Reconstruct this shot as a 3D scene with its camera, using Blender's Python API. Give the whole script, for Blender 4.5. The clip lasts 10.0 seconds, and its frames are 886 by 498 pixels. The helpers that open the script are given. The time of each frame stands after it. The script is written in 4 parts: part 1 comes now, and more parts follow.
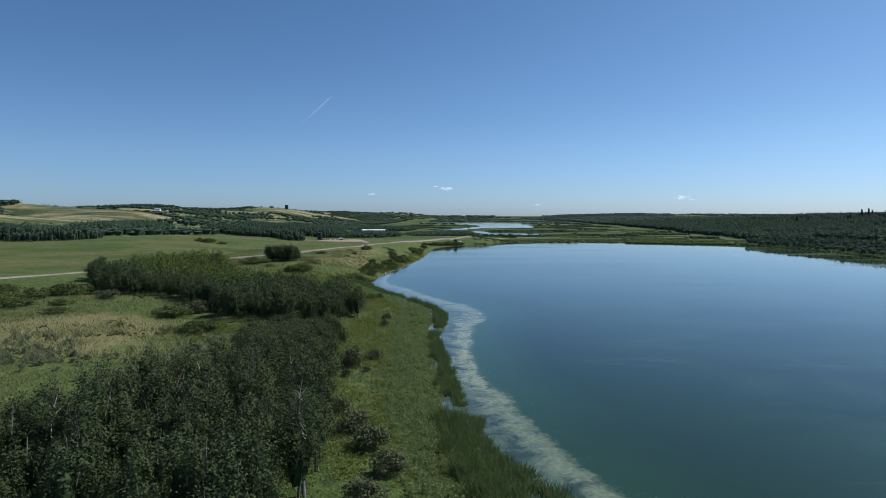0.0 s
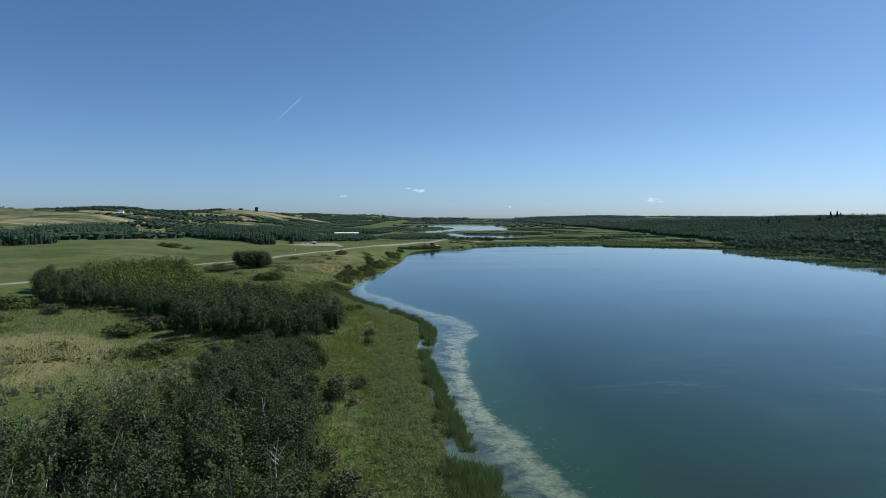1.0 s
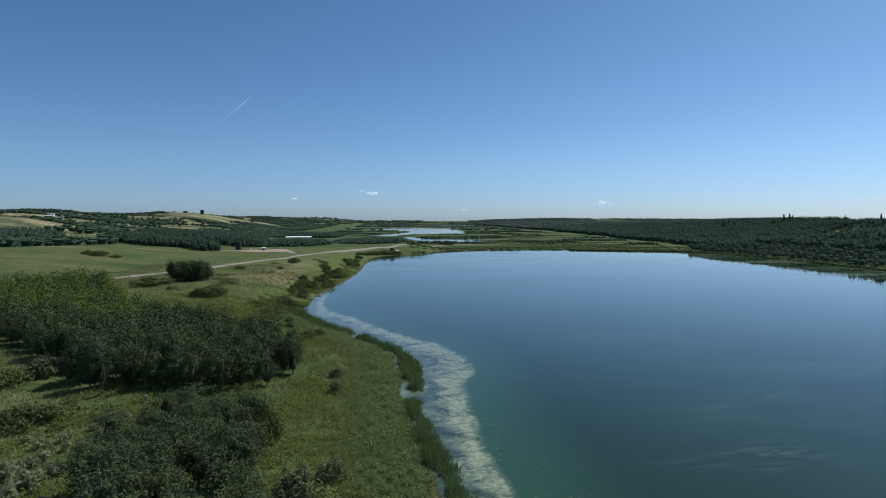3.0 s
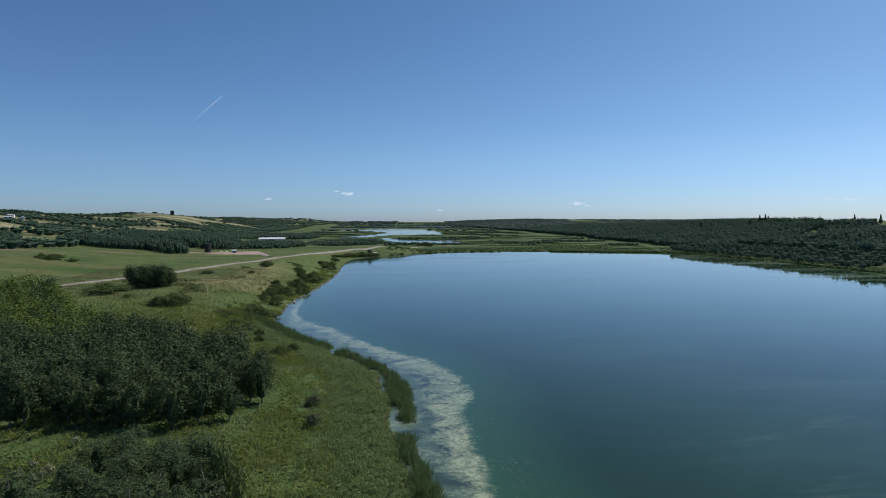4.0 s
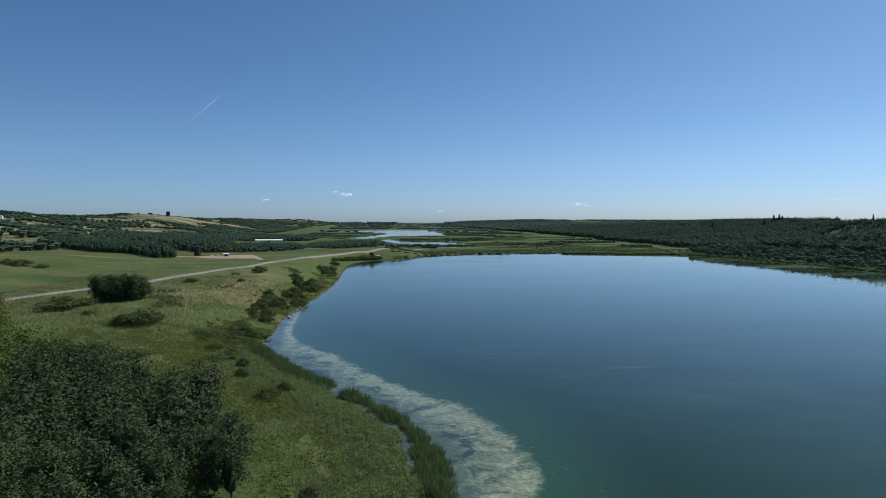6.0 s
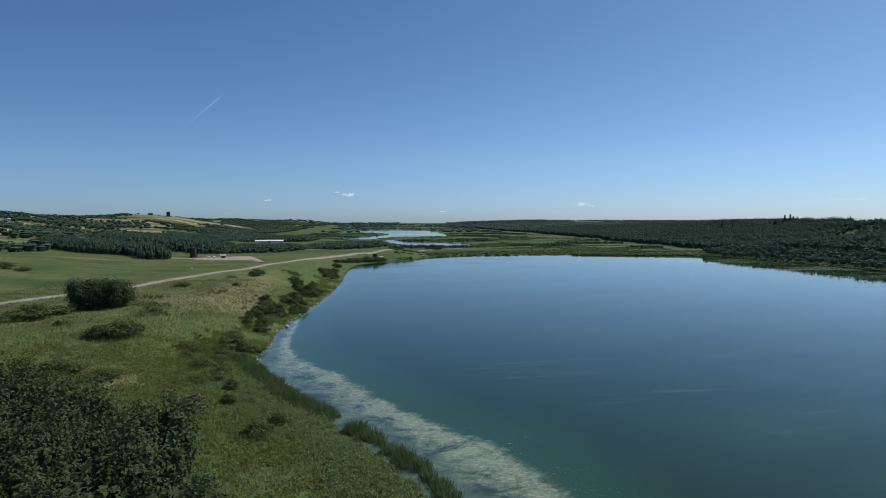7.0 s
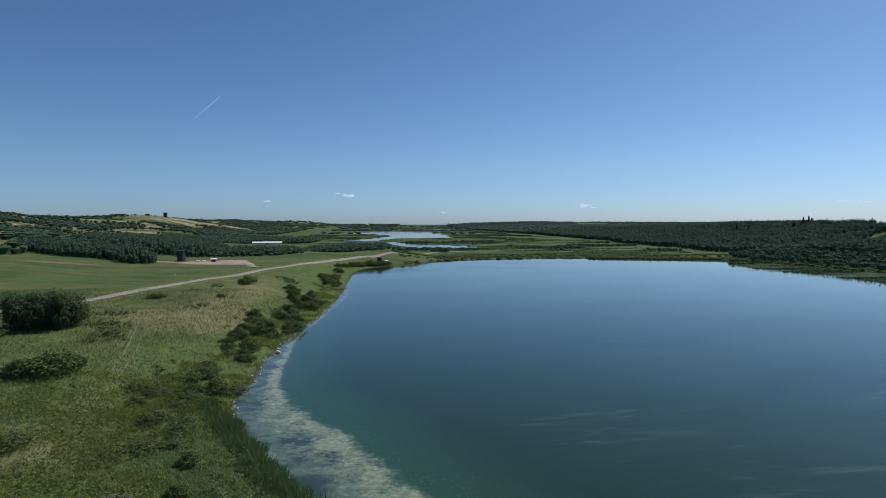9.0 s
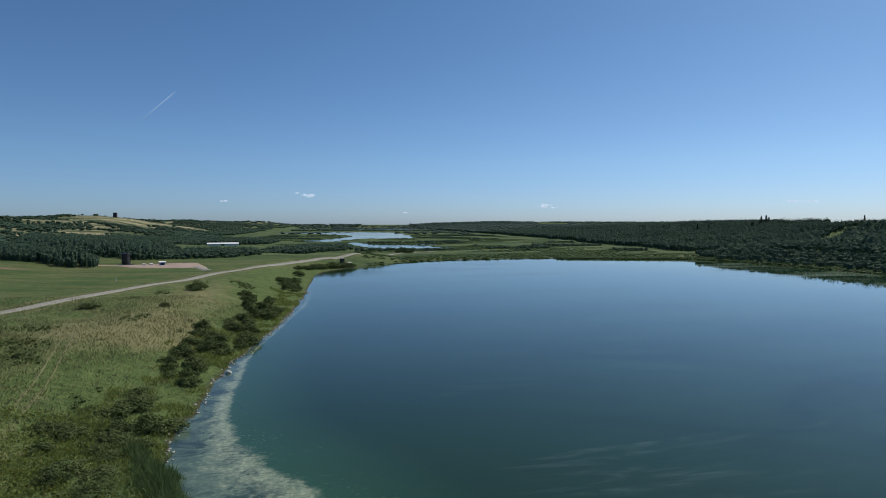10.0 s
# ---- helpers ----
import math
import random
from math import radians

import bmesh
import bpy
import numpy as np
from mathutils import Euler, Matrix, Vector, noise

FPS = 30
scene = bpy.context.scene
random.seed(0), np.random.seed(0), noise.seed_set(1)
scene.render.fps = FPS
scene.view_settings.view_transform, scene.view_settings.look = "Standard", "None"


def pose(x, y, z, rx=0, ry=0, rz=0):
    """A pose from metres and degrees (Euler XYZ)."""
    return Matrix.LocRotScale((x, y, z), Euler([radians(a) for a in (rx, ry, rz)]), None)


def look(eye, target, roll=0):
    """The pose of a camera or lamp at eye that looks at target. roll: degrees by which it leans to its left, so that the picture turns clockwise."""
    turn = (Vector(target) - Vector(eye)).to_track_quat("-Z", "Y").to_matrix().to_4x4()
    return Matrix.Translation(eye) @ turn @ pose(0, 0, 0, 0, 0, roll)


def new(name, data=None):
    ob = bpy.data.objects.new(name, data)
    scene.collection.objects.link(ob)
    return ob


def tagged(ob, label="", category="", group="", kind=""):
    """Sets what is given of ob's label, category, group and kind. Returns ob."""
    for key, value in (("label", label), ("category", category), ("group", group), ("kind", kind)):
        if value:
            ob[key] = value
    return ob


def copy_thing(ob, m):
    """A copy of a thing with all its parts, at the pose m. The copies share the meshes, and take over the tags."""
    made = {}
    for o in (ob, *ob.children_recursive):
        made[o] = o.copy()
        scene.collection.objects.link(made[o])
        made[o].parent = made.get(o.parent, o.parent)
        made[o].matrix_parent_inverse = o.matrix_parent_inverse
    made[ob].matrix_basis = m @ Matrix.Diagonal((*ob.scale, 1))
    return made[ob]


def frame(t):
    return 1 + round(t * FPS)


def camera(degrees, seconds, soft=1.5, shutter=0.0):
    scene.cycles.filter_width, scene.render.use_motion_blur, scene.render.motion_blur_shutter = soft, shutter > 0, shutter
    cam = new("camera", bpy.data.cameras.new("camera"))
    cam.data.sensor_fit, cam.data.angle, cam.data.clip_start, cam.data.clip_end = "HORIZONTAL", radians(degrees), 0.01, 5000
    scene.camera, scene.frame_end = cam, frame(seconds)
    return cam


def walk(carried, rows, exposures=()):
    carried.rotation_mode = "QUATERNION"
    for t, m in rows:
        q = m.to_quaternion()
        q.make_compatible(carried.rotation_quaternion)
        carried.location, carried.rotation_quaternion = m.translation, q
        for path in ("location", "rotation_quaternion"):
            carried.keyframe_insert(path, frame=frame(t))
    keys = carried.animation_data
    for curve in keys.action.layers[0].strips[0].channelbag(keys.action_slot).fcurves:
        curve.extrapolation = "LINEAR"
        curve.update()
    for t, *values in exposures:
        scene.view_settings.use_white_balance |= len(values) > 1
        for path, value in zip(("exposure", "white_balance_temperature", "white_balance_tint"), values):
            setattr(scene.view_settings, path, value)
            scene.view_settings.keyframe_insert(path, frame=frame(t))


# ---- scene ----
cam = camera(73.0, 10.0, soft=0.8)
PATH = [
    (0, (-0.031, 2.488, 22.607), (-0.036, 4.484, 22.493), 0.1),
    (0.5, (-1.748, 8.273, 22.954), (-1.685, 10.269, 22.844), 0.1),
    (1, (-3.225, 14.301, 23.167), (-3.137, 16.296, 23.06), 0.1),
    (1.5, (-4.342, 20.537, 23.297), (-4.231, 22.531, 23.194), 0.1),
    (2, (-5.575, 26.989, 23.389), (-5.416, 28.981, 23.288), 0.05),
    (2.5, (-6.513, 33.51, 23.498), (-6.322, 35.498, 23.399), 0.05),
    (3.8, (-8.104, 49.806, 23.562), (-7.783, 51.777, 23.466), 0.0),
    (4, (-8.185, 52.299, 23.543), (-7.86, 54.27, 23.448), 0.0),
    (4.5, (-8.509, 58.669, 23.532), (-8.177, 60.639, 23.439), -0.1),
    (5, (-8.737, 64.92, 23.56), (-8.403, 66.89, 23.467), -0.1),
    (5.5, (-8.971, 71.084, 23.623), (-8.639, 73.054, 23.53), -0.1),
    (7, (-9.661, 91.995, 23.29), (-9.337, 93.966, 23.199), -0.1),
    (7.5, (-9.847, 98.787, 23.185), (-9.525, 100.759, 23.096), -0.1),
    (8, (-10.175, 105.496, 23.176), (-9.854, 107.468, 23.088), 0.0),
    (8.5, (-10.415, 112.229, 23.132), (-10.093, 114.201, 23.045), 0.0),
    (9, (-10.651, 118.923, 23.011), (-10.327, 120.895, 22.925), 0.0),
    (9.5, (-10.897, 125.28, 22.971), (-10.511, 127.241, 22.886), 0.0),
    (10, (-10.908, 132.003, 22.866), (-10.458, 133.949, 22.78), -0.1),
]
SIZE = 1.45  # metres for one unit of the plan below, from the standard sizes of the two black tanks
walk(cam, [(t, look(Vector(eye) * SIZE, Vector(target) * SIZE, roll)) for t, eye, target, roll in PATH], [(0, 0.26), (2.5, 0.2), (5, 0.14), (10, 0.08)])

# ---- light: a high summer sun ahead and to one side, clear sky ----
SUN_TURN, SUN_HEIGHT = 62.0, 48.0
world = bpy.data.worlds.new("sky")
scene.world = world
world.use_nodes = True
sky = world.node_tree.nodes.new("ShaderNodeTexSky")
sky.sky_type, sky.sun_disc = "NISHITA", False
sky.sun_elevation, sky.sun_rotation = radians(SUN_HEIGHT), radians(SUN_TURN)
sky.altitude, sky.air_density, sky.dust_density, sky.ozone_density = 600, 0.68, 0.9, 1.8
backing = world.node_tree.nodes["Background"]
backing.inputs["Strength"].default_value = 0.077


def sky_tint(below, above, low, high):
    """A colour cast that shifts with the height above the horizon."""
    tree = world.node_tree
    rise = tree.nodes.new("ShaderNodeMapRange")
    rise.inputs["From Min"].default_value, rise.inputs["From Max"].default_value = low, high
    tree.links.new(upward.outputs["Z"], rise.inputs["Value"])
    blend = tree.nodes.new("ShaderNodeMix")
    blend.data_type = "RGBA"
    tree.links.new(rise.outputs[0], blend.inputs[0])
    for socket, colour in ((blend.inputs[6], below), (blend.inputs[7], above)):
        if isinstance(colour, tuple):
            socket.default_value = (*colour, 1)
        else:
            tree.links.new(colour, socket)
    return blend.outputs[2]


upward = world.node_tree.nodes.new("ShaderNodeSeparateXYZ")
world.node_tree.links.new(world.node_tree.nodes.new("ShaderNodeTexCoord").outputs["Generated"], upward.inputs[0])
cast = sky_tint((0.73, 0.9, 1.17), (0.8, 1.04, 1.22), 0.0, 0.1)
cast = sky_tint(cast, (0.705, 1.045, 1.24), 0.1, 0.36)
tint = world.node_tree.nodes.new("ShaderNodeMix")
tint.data_type, tint.blend_type = "RGBA", "MULTIPLY"
tint.inputs[0].default_value = 1.0
world.node_tree.links.new(cast, tint.inputs[7])
world.node_tree.links.new(sky.outputs[0], tint.inputs[6])
world.node_tree.links.new(tint.outputs[2], backing.inputs[0])
sun = new("sun", bpy.data.lights.new("sun", "SUN"))
sun.data.energy, sun.data.angle, sun.data.color = 4.2, radians(0.5), (1.0, 0.94, 0.84)
to_sun = Vector((math.sin(radians(SUN_TURN)) * math.cos(radians(SUN_HEIGHT)), math.cos(radians(SUN_TURN)) * math.cos(radians(SUN_HEIGHT)), math.sin(radians(SUN_HEIGHT))))
sun.matrix_world = look(to_sun * 300, (0, 0, 0))

# ---- materials ----
class Nodes:
    """Short hand for a node material."""

    def __init__(self, name):
        self.mat = bpy.data.materials.new(name)
        self.mat.use_nodes = True
        self.tree = self.mat.node_tree
        self.bsdf = self.tree.nodes["Principled BSDF"]
        where = self.add("ShaderNodeVectorMath", Vector=self.add("ShaderNodeNewGeometry").outputs["Position"])
        where.operation = "SCALE"
        where.inputs["Scale"].default_value = 1 / SIZE
        self.place = where.outputs[0]

    def add(self, kind, **inputs):
        node = self.tree.nodes.new(kind)
        for key, value in inputs.items():
            self.set(node.inputs[key], value)
        return node

    def set(self, socket, value):
        if isinstance(value, bpy.types.NodeSocket):
            self.tree.links.new(value, socket)
        elif isinstance(value, tuple) and len(value) == 3 and socket.type == "RGBA":
            socket.default_value = (*value, 1)
        else:
            socket.default_value = value

    def noise(self, scale, detail=4.0, rough=0.6, stretch=None, warp=0.0):
        where = self.place
        if stretch:
            m = self.add("ShaderNodeMapping", Vector=where, Scale=stretch)
            where = m.outputs[0]
        n = self.add("ShaderNodeTexNoise", Vector=where, Scale=scale, Detail=detail, Roughness=rough, Distortion=warp)
        return n.outputs["Fac"]

    def ramp(self, value, low, high, a=0.0, b=1.0):
        return self.add("ShaderNodeMapRange", Value=value, **{"From Min": low, "From Max": high, "To Min": a, "To Max": b}).outputs[0]

    def mix(self, amount, a, b):
        n = self.tree.nodes.new("ShaderNodeMix")
        n.data_type = "RGBA"
        self.set(n.inputs[0], amount)
        self.set(n.inputs[6], a)
        self.set(n.inputs[7], b)
        return n.outputs[2]

    def maths(self, how, a, b=0.0):
        n = self.tree.nodes.new("ShaderNodeMath")
        n.operation = how
        self.set(n.inputs[0], a)
        self.set(n.inputs[1], b)
        return n.outputs[0]

    def value(self, name):
        n = self.add("ShaderNodeAttribute")
        n.attribute_name = name
        return n.outputs["Fac"]

    def bump(self, height_socket, strength, distance):
        b = self.add("ShaderNodeBump", Strength=strength, Distance=distance * SIZE, Height=height_socket)
        self.set(self.bsdf.inputs["Normal"], b.outputs[0])

    def finish(self, color, rough=0.8, specular=0.3, metal=0.0):
        self.set(self.bsdf.inputs["Base Color"], color)
        self.set(self.bsdf.inputs["Roughness"], rough)
        self.set(self.bsdf.inputs["Specular IOR Level"], specular)
        self.set(self.bsdf.inputs["Metallic"], metal)
        return self.mat


def leaf_material(name, dark, light, tip=None, share=0.3, glow=0.24):
    """Leaves: each blade its own shade between two greens, letting some light through."""
    n = Nodes(name)
    geo = n.add("ShaderNodeNewGeometry")
    each = geo.outputs["Random Per Island"]
    own = n.add("ShaderNodeObjectInfo").outputs["Random"]
    patch = n.ramp(n.noise(0.12, 2.0), 0.35, 0.65)
    col = n.mix(n.maths("MULTIPLY_ADD", each, 0.6), dark, light)
    col = n.mix(n.maths("MULTIPLY", patch, 0.35), col, light)
    if tip:
        col = n.mix(n.ramp(own, 1 - share, 1.0, 0.0, 0.9), col, tip)
    n.finish(col, 0.75, 0.06)
    thin = n.add("ShaderNodeBsdfTranslucent", Color=col)
    both = n.add("ShaderNodeMixShader", Fac=glow)
    n.tree.links.new(n.bsdf.outputs[0], both.inputs[1])
    n.tree.links.new(thin.outputs[0], both.inputs[2])
    n.tree.links.new(both.outputs[0], n.tree.nodes["Material Output"].inputs["Surface"])
    return n.mat


def ground_material():
    n = Nodes("meadow_ground")
    fine, mid, broad = n.noise(2.6, 5), n.noise(0.33, 4), n.noise(0.05, 3)
    tuft = n.noise(0.9, 4, 0.65)
    green = n.mix(n.ramp(mid, 0.35, 0.68), (0.046, 0.08, 0.022), (0.1, 0.142, 0.046))
    green = n.mix(n.ramp(fine, 0.4, 0.75, 0, 0.6), green, (0.14, 0.155, 0.065))
    green = n.mix(n.ramp(tuft, 0.5, 0.36, 0, 0.6), green, (0.03, 0.052, 0.016))
    lush = n.mix(n.ramp(tuft, 0.35, 0.66), (0.029, 0.056, 0.016), (0.07, 0.106, 0.034))
    col = n.mix(n.value("lush"), green, lush)
    field = n.mix(n.ramp(broad, 0.35, 0.65), (0.044, 0.085, 0.024), (0.088, 0.118, 0.043))
    field = n.mix(n.ramp(n.noise(0.07, 6, 0.65, (0.35, 1.3, 1), 0.4), 0.44, 0.62, 0, 0.75), field, (0.142, 0.132, 0.062))
    field = n.mix(n.ramp(n.noise(0.5, 5, 0.7, (0.5, 1.2, 1)), 0.52, 0.36, 0, 0.55), field, (0.034, 0.062, 0.02))
    col = n.mix(n.value("field"), col, field)
    dry = n.mix(n.ramp(fine, 0.35, 0.7), (0.125, 0.12, 0.055), (0.255, 0.23, 0.125))
    where = n.maths("ADD", n.value("straw"), n.maths("MULTIPLY", n.maths("SUBTRACT", n.noise(0.2, 6, 0.7), 0.5), 1.5))
    col = n.mix(n.ramp(where, 0.32, 0.8, 0, 0.85), col, dry)
    # the hillsides: pale ribs of bleached grass between dark brushy gullies
    rib = n.add("ShaderNodeTexNoise", Vector=n.add("ShaderNodeMapping", Vector=n.place, Rotation=(0, 0, 0.5), Scale=(0.35, 1.0, 1)).outputs[0], Scale=0.034, Detail=6.0, Roughness=0.62, Distortion=0.7).outputs["Fac"]
    slope = n.mix(n.ramp(rib, 0.42, 0.6), (0.045, 0.07, 0.03), (0.3, 0.27, 0.165))
    slope = n.mix(n.ramp(n.noise(0.11, 5, 0.7), 0.5, 0.66, 0, 0.8), slope, (0.042, 0.064, 0.03))
    col = n.mix(n.value("hill"), col, slope)
    marsh = n.mix(n.ramp(n.noise(0.02, 5, 0.6, (0.6, 1.6, 1)), 0.42, 0.58), (0.03, 0.06, 0.022), (0.085, 0.115, 0.045))
    marsh = n.mix(n.ramp(n.noise(0.05, 5, 0.65, (0.3, 1.5, 1)), 0.55, 0.66, 0, 0.6), marsh, (0.15, 0.155, 0.075))
    col = n.mix(n.value("marsh"), col, marsh)
    soil = n.mix(n.ramp(fine, 0.3, 0.7), (0.13, 0.085, 0.055), (0.24, 0.175, 0.12))
    col = n.mix(n.ramp(n.maths("ADD", n.value("soil"), n.maths("MULTIPLY", n.maths("SUBTRACT", tuft, 0.5), 0.9)), 0.3, 0.75), col, soil)
    # ground under and between the sedge hummocks, darker than the meadow
    col = n.mix(n.value("sedge_floor"), col, n.mix(tuft, (0.016, 0.026, 0.01), (0.045, 0.066, 0.02)))
    mud = n.mix(fine, (0.035, 0.03, 0.02), (0.08, 0.07, 0.045))
    col = n.mix(n.value("mud"), col, mud)
    n.bump(n.maths("ADD", fine, n.maths("MULTIPLY", tuft, 1.6)), 0.9, 0.35)
    return n.finish(col, 0.95, 0.1)


def water_material():
    """Dark green lake; "across" runs from 0 at the shore to 1 at the outer rim of the algae and on."""
    n = Nodes("lake_water")
    across, bloom = n.value("across"), n.value("bloom")
    big = n.noise(0.16, 3, 0.5, None, 0.4)
    ragged = n.noise(0.7, 8, 0.72, (0.85, 1.0, 1), 0.3)
    flake = n.noise(2.4, 6, 0.74, (0.85, 1.0, 1), 0.2)
    q = n.maths("ADD", across, n.maths("MULTIPLY", n.maths("SUBTRACT", big, 0.5), 0.3))
    q = n.maths("ADD", q, n.maths("MULTIPLY", n.maths("SUBTRACT", ragged, 0.5), 0.42))
    # pale floating mats: solid towards the rim, torn and sparse towards the shore
    rim = n.maths("MULTIPLY", n.ramp(q, 0.38, 0.8), n.ramp(q, 0.86, 1.06, 1, 0))
    torn = n.noise(0.26, 9, 0.72, (0.9, 1.0, 1), 0.5)
    mats = n.maths("ADD", n.maths("MULTIPLY", rim, 0.24), torn)
    mats = n.ramp(n.maths("ADD", mats, n.maths("MULTIPLY", n.maths("SUBTRACT", flake, 0.5), 0.34)), 0.53, 0.75)
    mats = n.maths("MULTIPLY", n.maths("MULTIPLY", mats, n.ramp(q, 0.9, 1.08, 1, 0)), bloom)
    # loose flakes drifting outside the rim
    flakes = n.maths("MULTIPLY", n.ramp(flake, 0.58, 0.68), n.maths("MULTIPLY", n.ramp(q, 1.0, 2.2, 0.6, 0), n.ramp(q, 0.85, 1.0)))
    flakes = n.maths("MULTIPLY", flakes, n.maths("MULTIPLY", bloom, n.ramp(n.noise(0.22, 4, 0.6), 0.42, 0.6)))
    deep = n.mix(n.ramp(n.noise(0.02, 3, 0.5, (0.5, 1, 1)), 0.35, 0.65), (0.009, 0.026, 0.0095), (0.0115, 0.031, 0.012))
    shallow = n.maths("MULTIPLY", n.ramp(q, 1.0, 2.6, 1, 0), bloom)
    col = n.mix(n.maths("MULTIPLY", shallow, 0.85), deep, (0.026, 0.074, 0.04))
    col = n.mix(n.maths("MULTIPLY", n.ramp(q, 1.05, 0.75), n.ramp(bloom, 0, 0.5)), col, (0.07, 0.108, 0.082))
    col = n.mix(n.maths("MULTIPLY", n.ramp(torn, 0.52, 0.4, 0, 0.75), n.ramp(q, 1.0, 0.7)), col, (0.016, 0.03, 0.028))
    pale = n.mix(n.ramp(flake, 0.3, 0.68), (0.15, 0.205, 0.13), (0.38, 0.41, 0.28))
    col = n.mix(n.maths("MINIMUM", n.maths("ADD", n.maths("MULTIPLY", mats, n.ramp(n.noise(1.3, 5, 0.72), 0.34, 0.6, 0.35, 1)), flakes), 0.9), col, pale)
    murk = n.maths("MULTIPLY", n.ramp(n.noise(0.045, 5, 0.65, (0.5, 1.2, 1), 1.0), 0.4, 0.72), n.value("murky"))
    col = n.mix(murk, col, (0.024, 0.06, 0.034))
    weed = n.maths("MULTIPLY", n.ramp(n.noise(0.16, 5, 0.7, (0.6, 1.2, 1), 0.8), 0.58, 0.72, 0, 0.6), n.value("murky"))
    col = n.mix(weed, col, (0.006, 0.014, 0.008))
    # thin pale streaks broken up across the open water
    drift = n.ramp(n.noise(0.03, 6, 0.7, (0.3, 1.5, 1), 1.2), 0.55, 0.7)
    thread = n.ramp(n.noise(0.3, 5, 0.7, (0.3, 1.6, 1), 0.8), 0.5, 0.64)
    streaks = n.maths("MULTIPLY", n.maths("MULTIPLY", drift, thread), n.value("open"))
    col = n.mix(n.maths("MULTIPLY", streaks, 0.2), col, (0.24, 0.32, 0.29))
    # lanes off the wooded shore, paler and less still than the water between
    lanes = n.ramp(n.noise(0.04, 6, 0.7, (0.28, 1.9, 1), 0.9), 0.5, 0.6)
    col = n.mix(n.maths("MULTIPLY", lanes, n.value("pale_lanes")), col, (0.2, 0.27, 0.2))
    still = n.maths("MULTIPLY", n.value("still"), n.ramp(lanes, 0, 1, 1, 0.15))
    calm = n.ramp(n.noise(0.016, 5, 0.6, (0.35, 1.9, 1), 0.6), 0.46, 0.58)
    ripple = n.maths("ADD", n.noise(1.1, 4, 0.6, (0.7, 1.2, 1)), n.maths("MULTIPLY", n.noise(4.5, 3), 0.35))
    quiet = n.ramp(still, 0, 1, 1, 0.12)
    n.bump(ripple, n.maths("MULTIPLY", n.ramp(calm, 0, 1, 0.05, 0.13), quiet), 0.1)
    n.set(n.bsdf.inputs["IOR"], 1.333)
    return n.finish(col, n.maths("MULTIPLY", n.ramp(calm, 0, 1, 0.035, 0.1), quiet), 0.5)


def plain_material(name, a, b, scale=3.0, rough=0.7, specular=0.3, metal=0.0, relief=0.0, stretch=None):
    n = Nodes(name)
    grain = n.noise(scale, 5, 0.65, stretch)
    worn = n.noise(scale * 0.13, 3)
    col = n.mix(n.ramp(grain, 0.3, 0.72), a, b)
    col = n.mix(n.ramp(worn, 0.5, 0.75, 0, 0.45), col, tuple(0.6 * v for v in a))
    if relief:
        n.bump(grain, 0.6, relief)
    return n.finish(col, rough, specular, metal)


GROUND, WATER = ground_material(), water_material()
ASPEN = leaf_material("aspen_leaves", (0.026, 0.046, 0.021), (0.06, 0.087, 0.041), (0.072, 0.1, 0.044), 0.4, 0.22)
POPLAR = leaf_material("young_poplar_leaves", (0.043, 0.074, 0.018), (0.1, 0.138, 0.037), (0.15, 0.18, 0.037), 0.3)
SHRUB = leaf_material("shrub_leaves", (0.042, 0.066, 0.024), (0.092, 0.122, 0.046), (0.1, 0.122, 0.05), 0.4)
WILLOW = leaf_material("grey_willow_leaves", (0.052, 0.062, 0.034), (0.102, 0.115, 0.064), None, 0, 0.15)
SILVER = leaf_material("silverberry_leaves", (0.13, 0.155, 0.085), (0.235, 0.265, 0.16), None, 0, 0.4)
# woods across the valley: greens paled and blued to paint in the haze
HAZYWOODS = leaf_material("hazy_valley_woods", (0.042, 0.078, 0.056), (0.078, 0.124, 0.084), None, 0, 0.4)
# farthest woods: distance haze put into the leaf colour, bluer still
HAZYFARWOODS = leaf_material("distant_woods", (0.055, 0.09, 0.078), (0.082, 0.12, 0.1), None, 0, 0.35)
SPRUCE = leaf_material("spruce_needles", (0.012, 0.024, 0.012), (0.026, 0.042, 0.022), None, 0, 0.05)
REED = leaf_material("reed_blades", (0.038, 0.07, 0.028), (0.1, 0.15, 0.06), None, 0, 0.4)
MARSHREED = leaf_material("marsh_reed_blades", (0.06, 0.105, 0.042), (0.11, 0.16, 0.07), None, 0, 0.45)
SEDGE = leaf_material("sedge_blades", (0.082, 0.142, 0.05), (0.2, 0.262, 0.108), None, 0, 0.45)
WEED = leaf_material("meadow_weeds", (0.062, 0.1, 0.024), (0.165, 0.195, 0.054), None, 0, 0.5)
DRYGRASS = leaf_material("meadow_grass_blades", (0.08, 0.112, 0.034), (0.22, 0.225, 0.11), None, 0, 0.4)
BARK = plain_material("grey_bark", (0.09, 0.08, 0.065), (0.2, 0.19, 0.16), 6, 0.9, 0.1, 0, 0.02)
WHITEBARK = plain_material("white_bark", (0.45, 0.44, 0.4), (0.7, 0.69, 0.64), 7, 0.8, 0.2, 0, 0.01)
STONE = plain_material("shore_stone", (0.24, 0.23, 0.2), (0.5, 0.49, 0.45), 5, 0.9, 0.2, 0, 0.04)
GRAVEL = plain_material("grey_gravel", (0.19, 0.178, 0.158), (0.29, 0.275, 0.245), 1.2, 0.95, 0.1, 0, 0.03)
PADGRAVEL = plain_material("pink_gravel", (0.25, 0.19, 0.155), (0.36, 0.29, 0.245), 0.7, 0.95, 0.1, 0, 0.03)
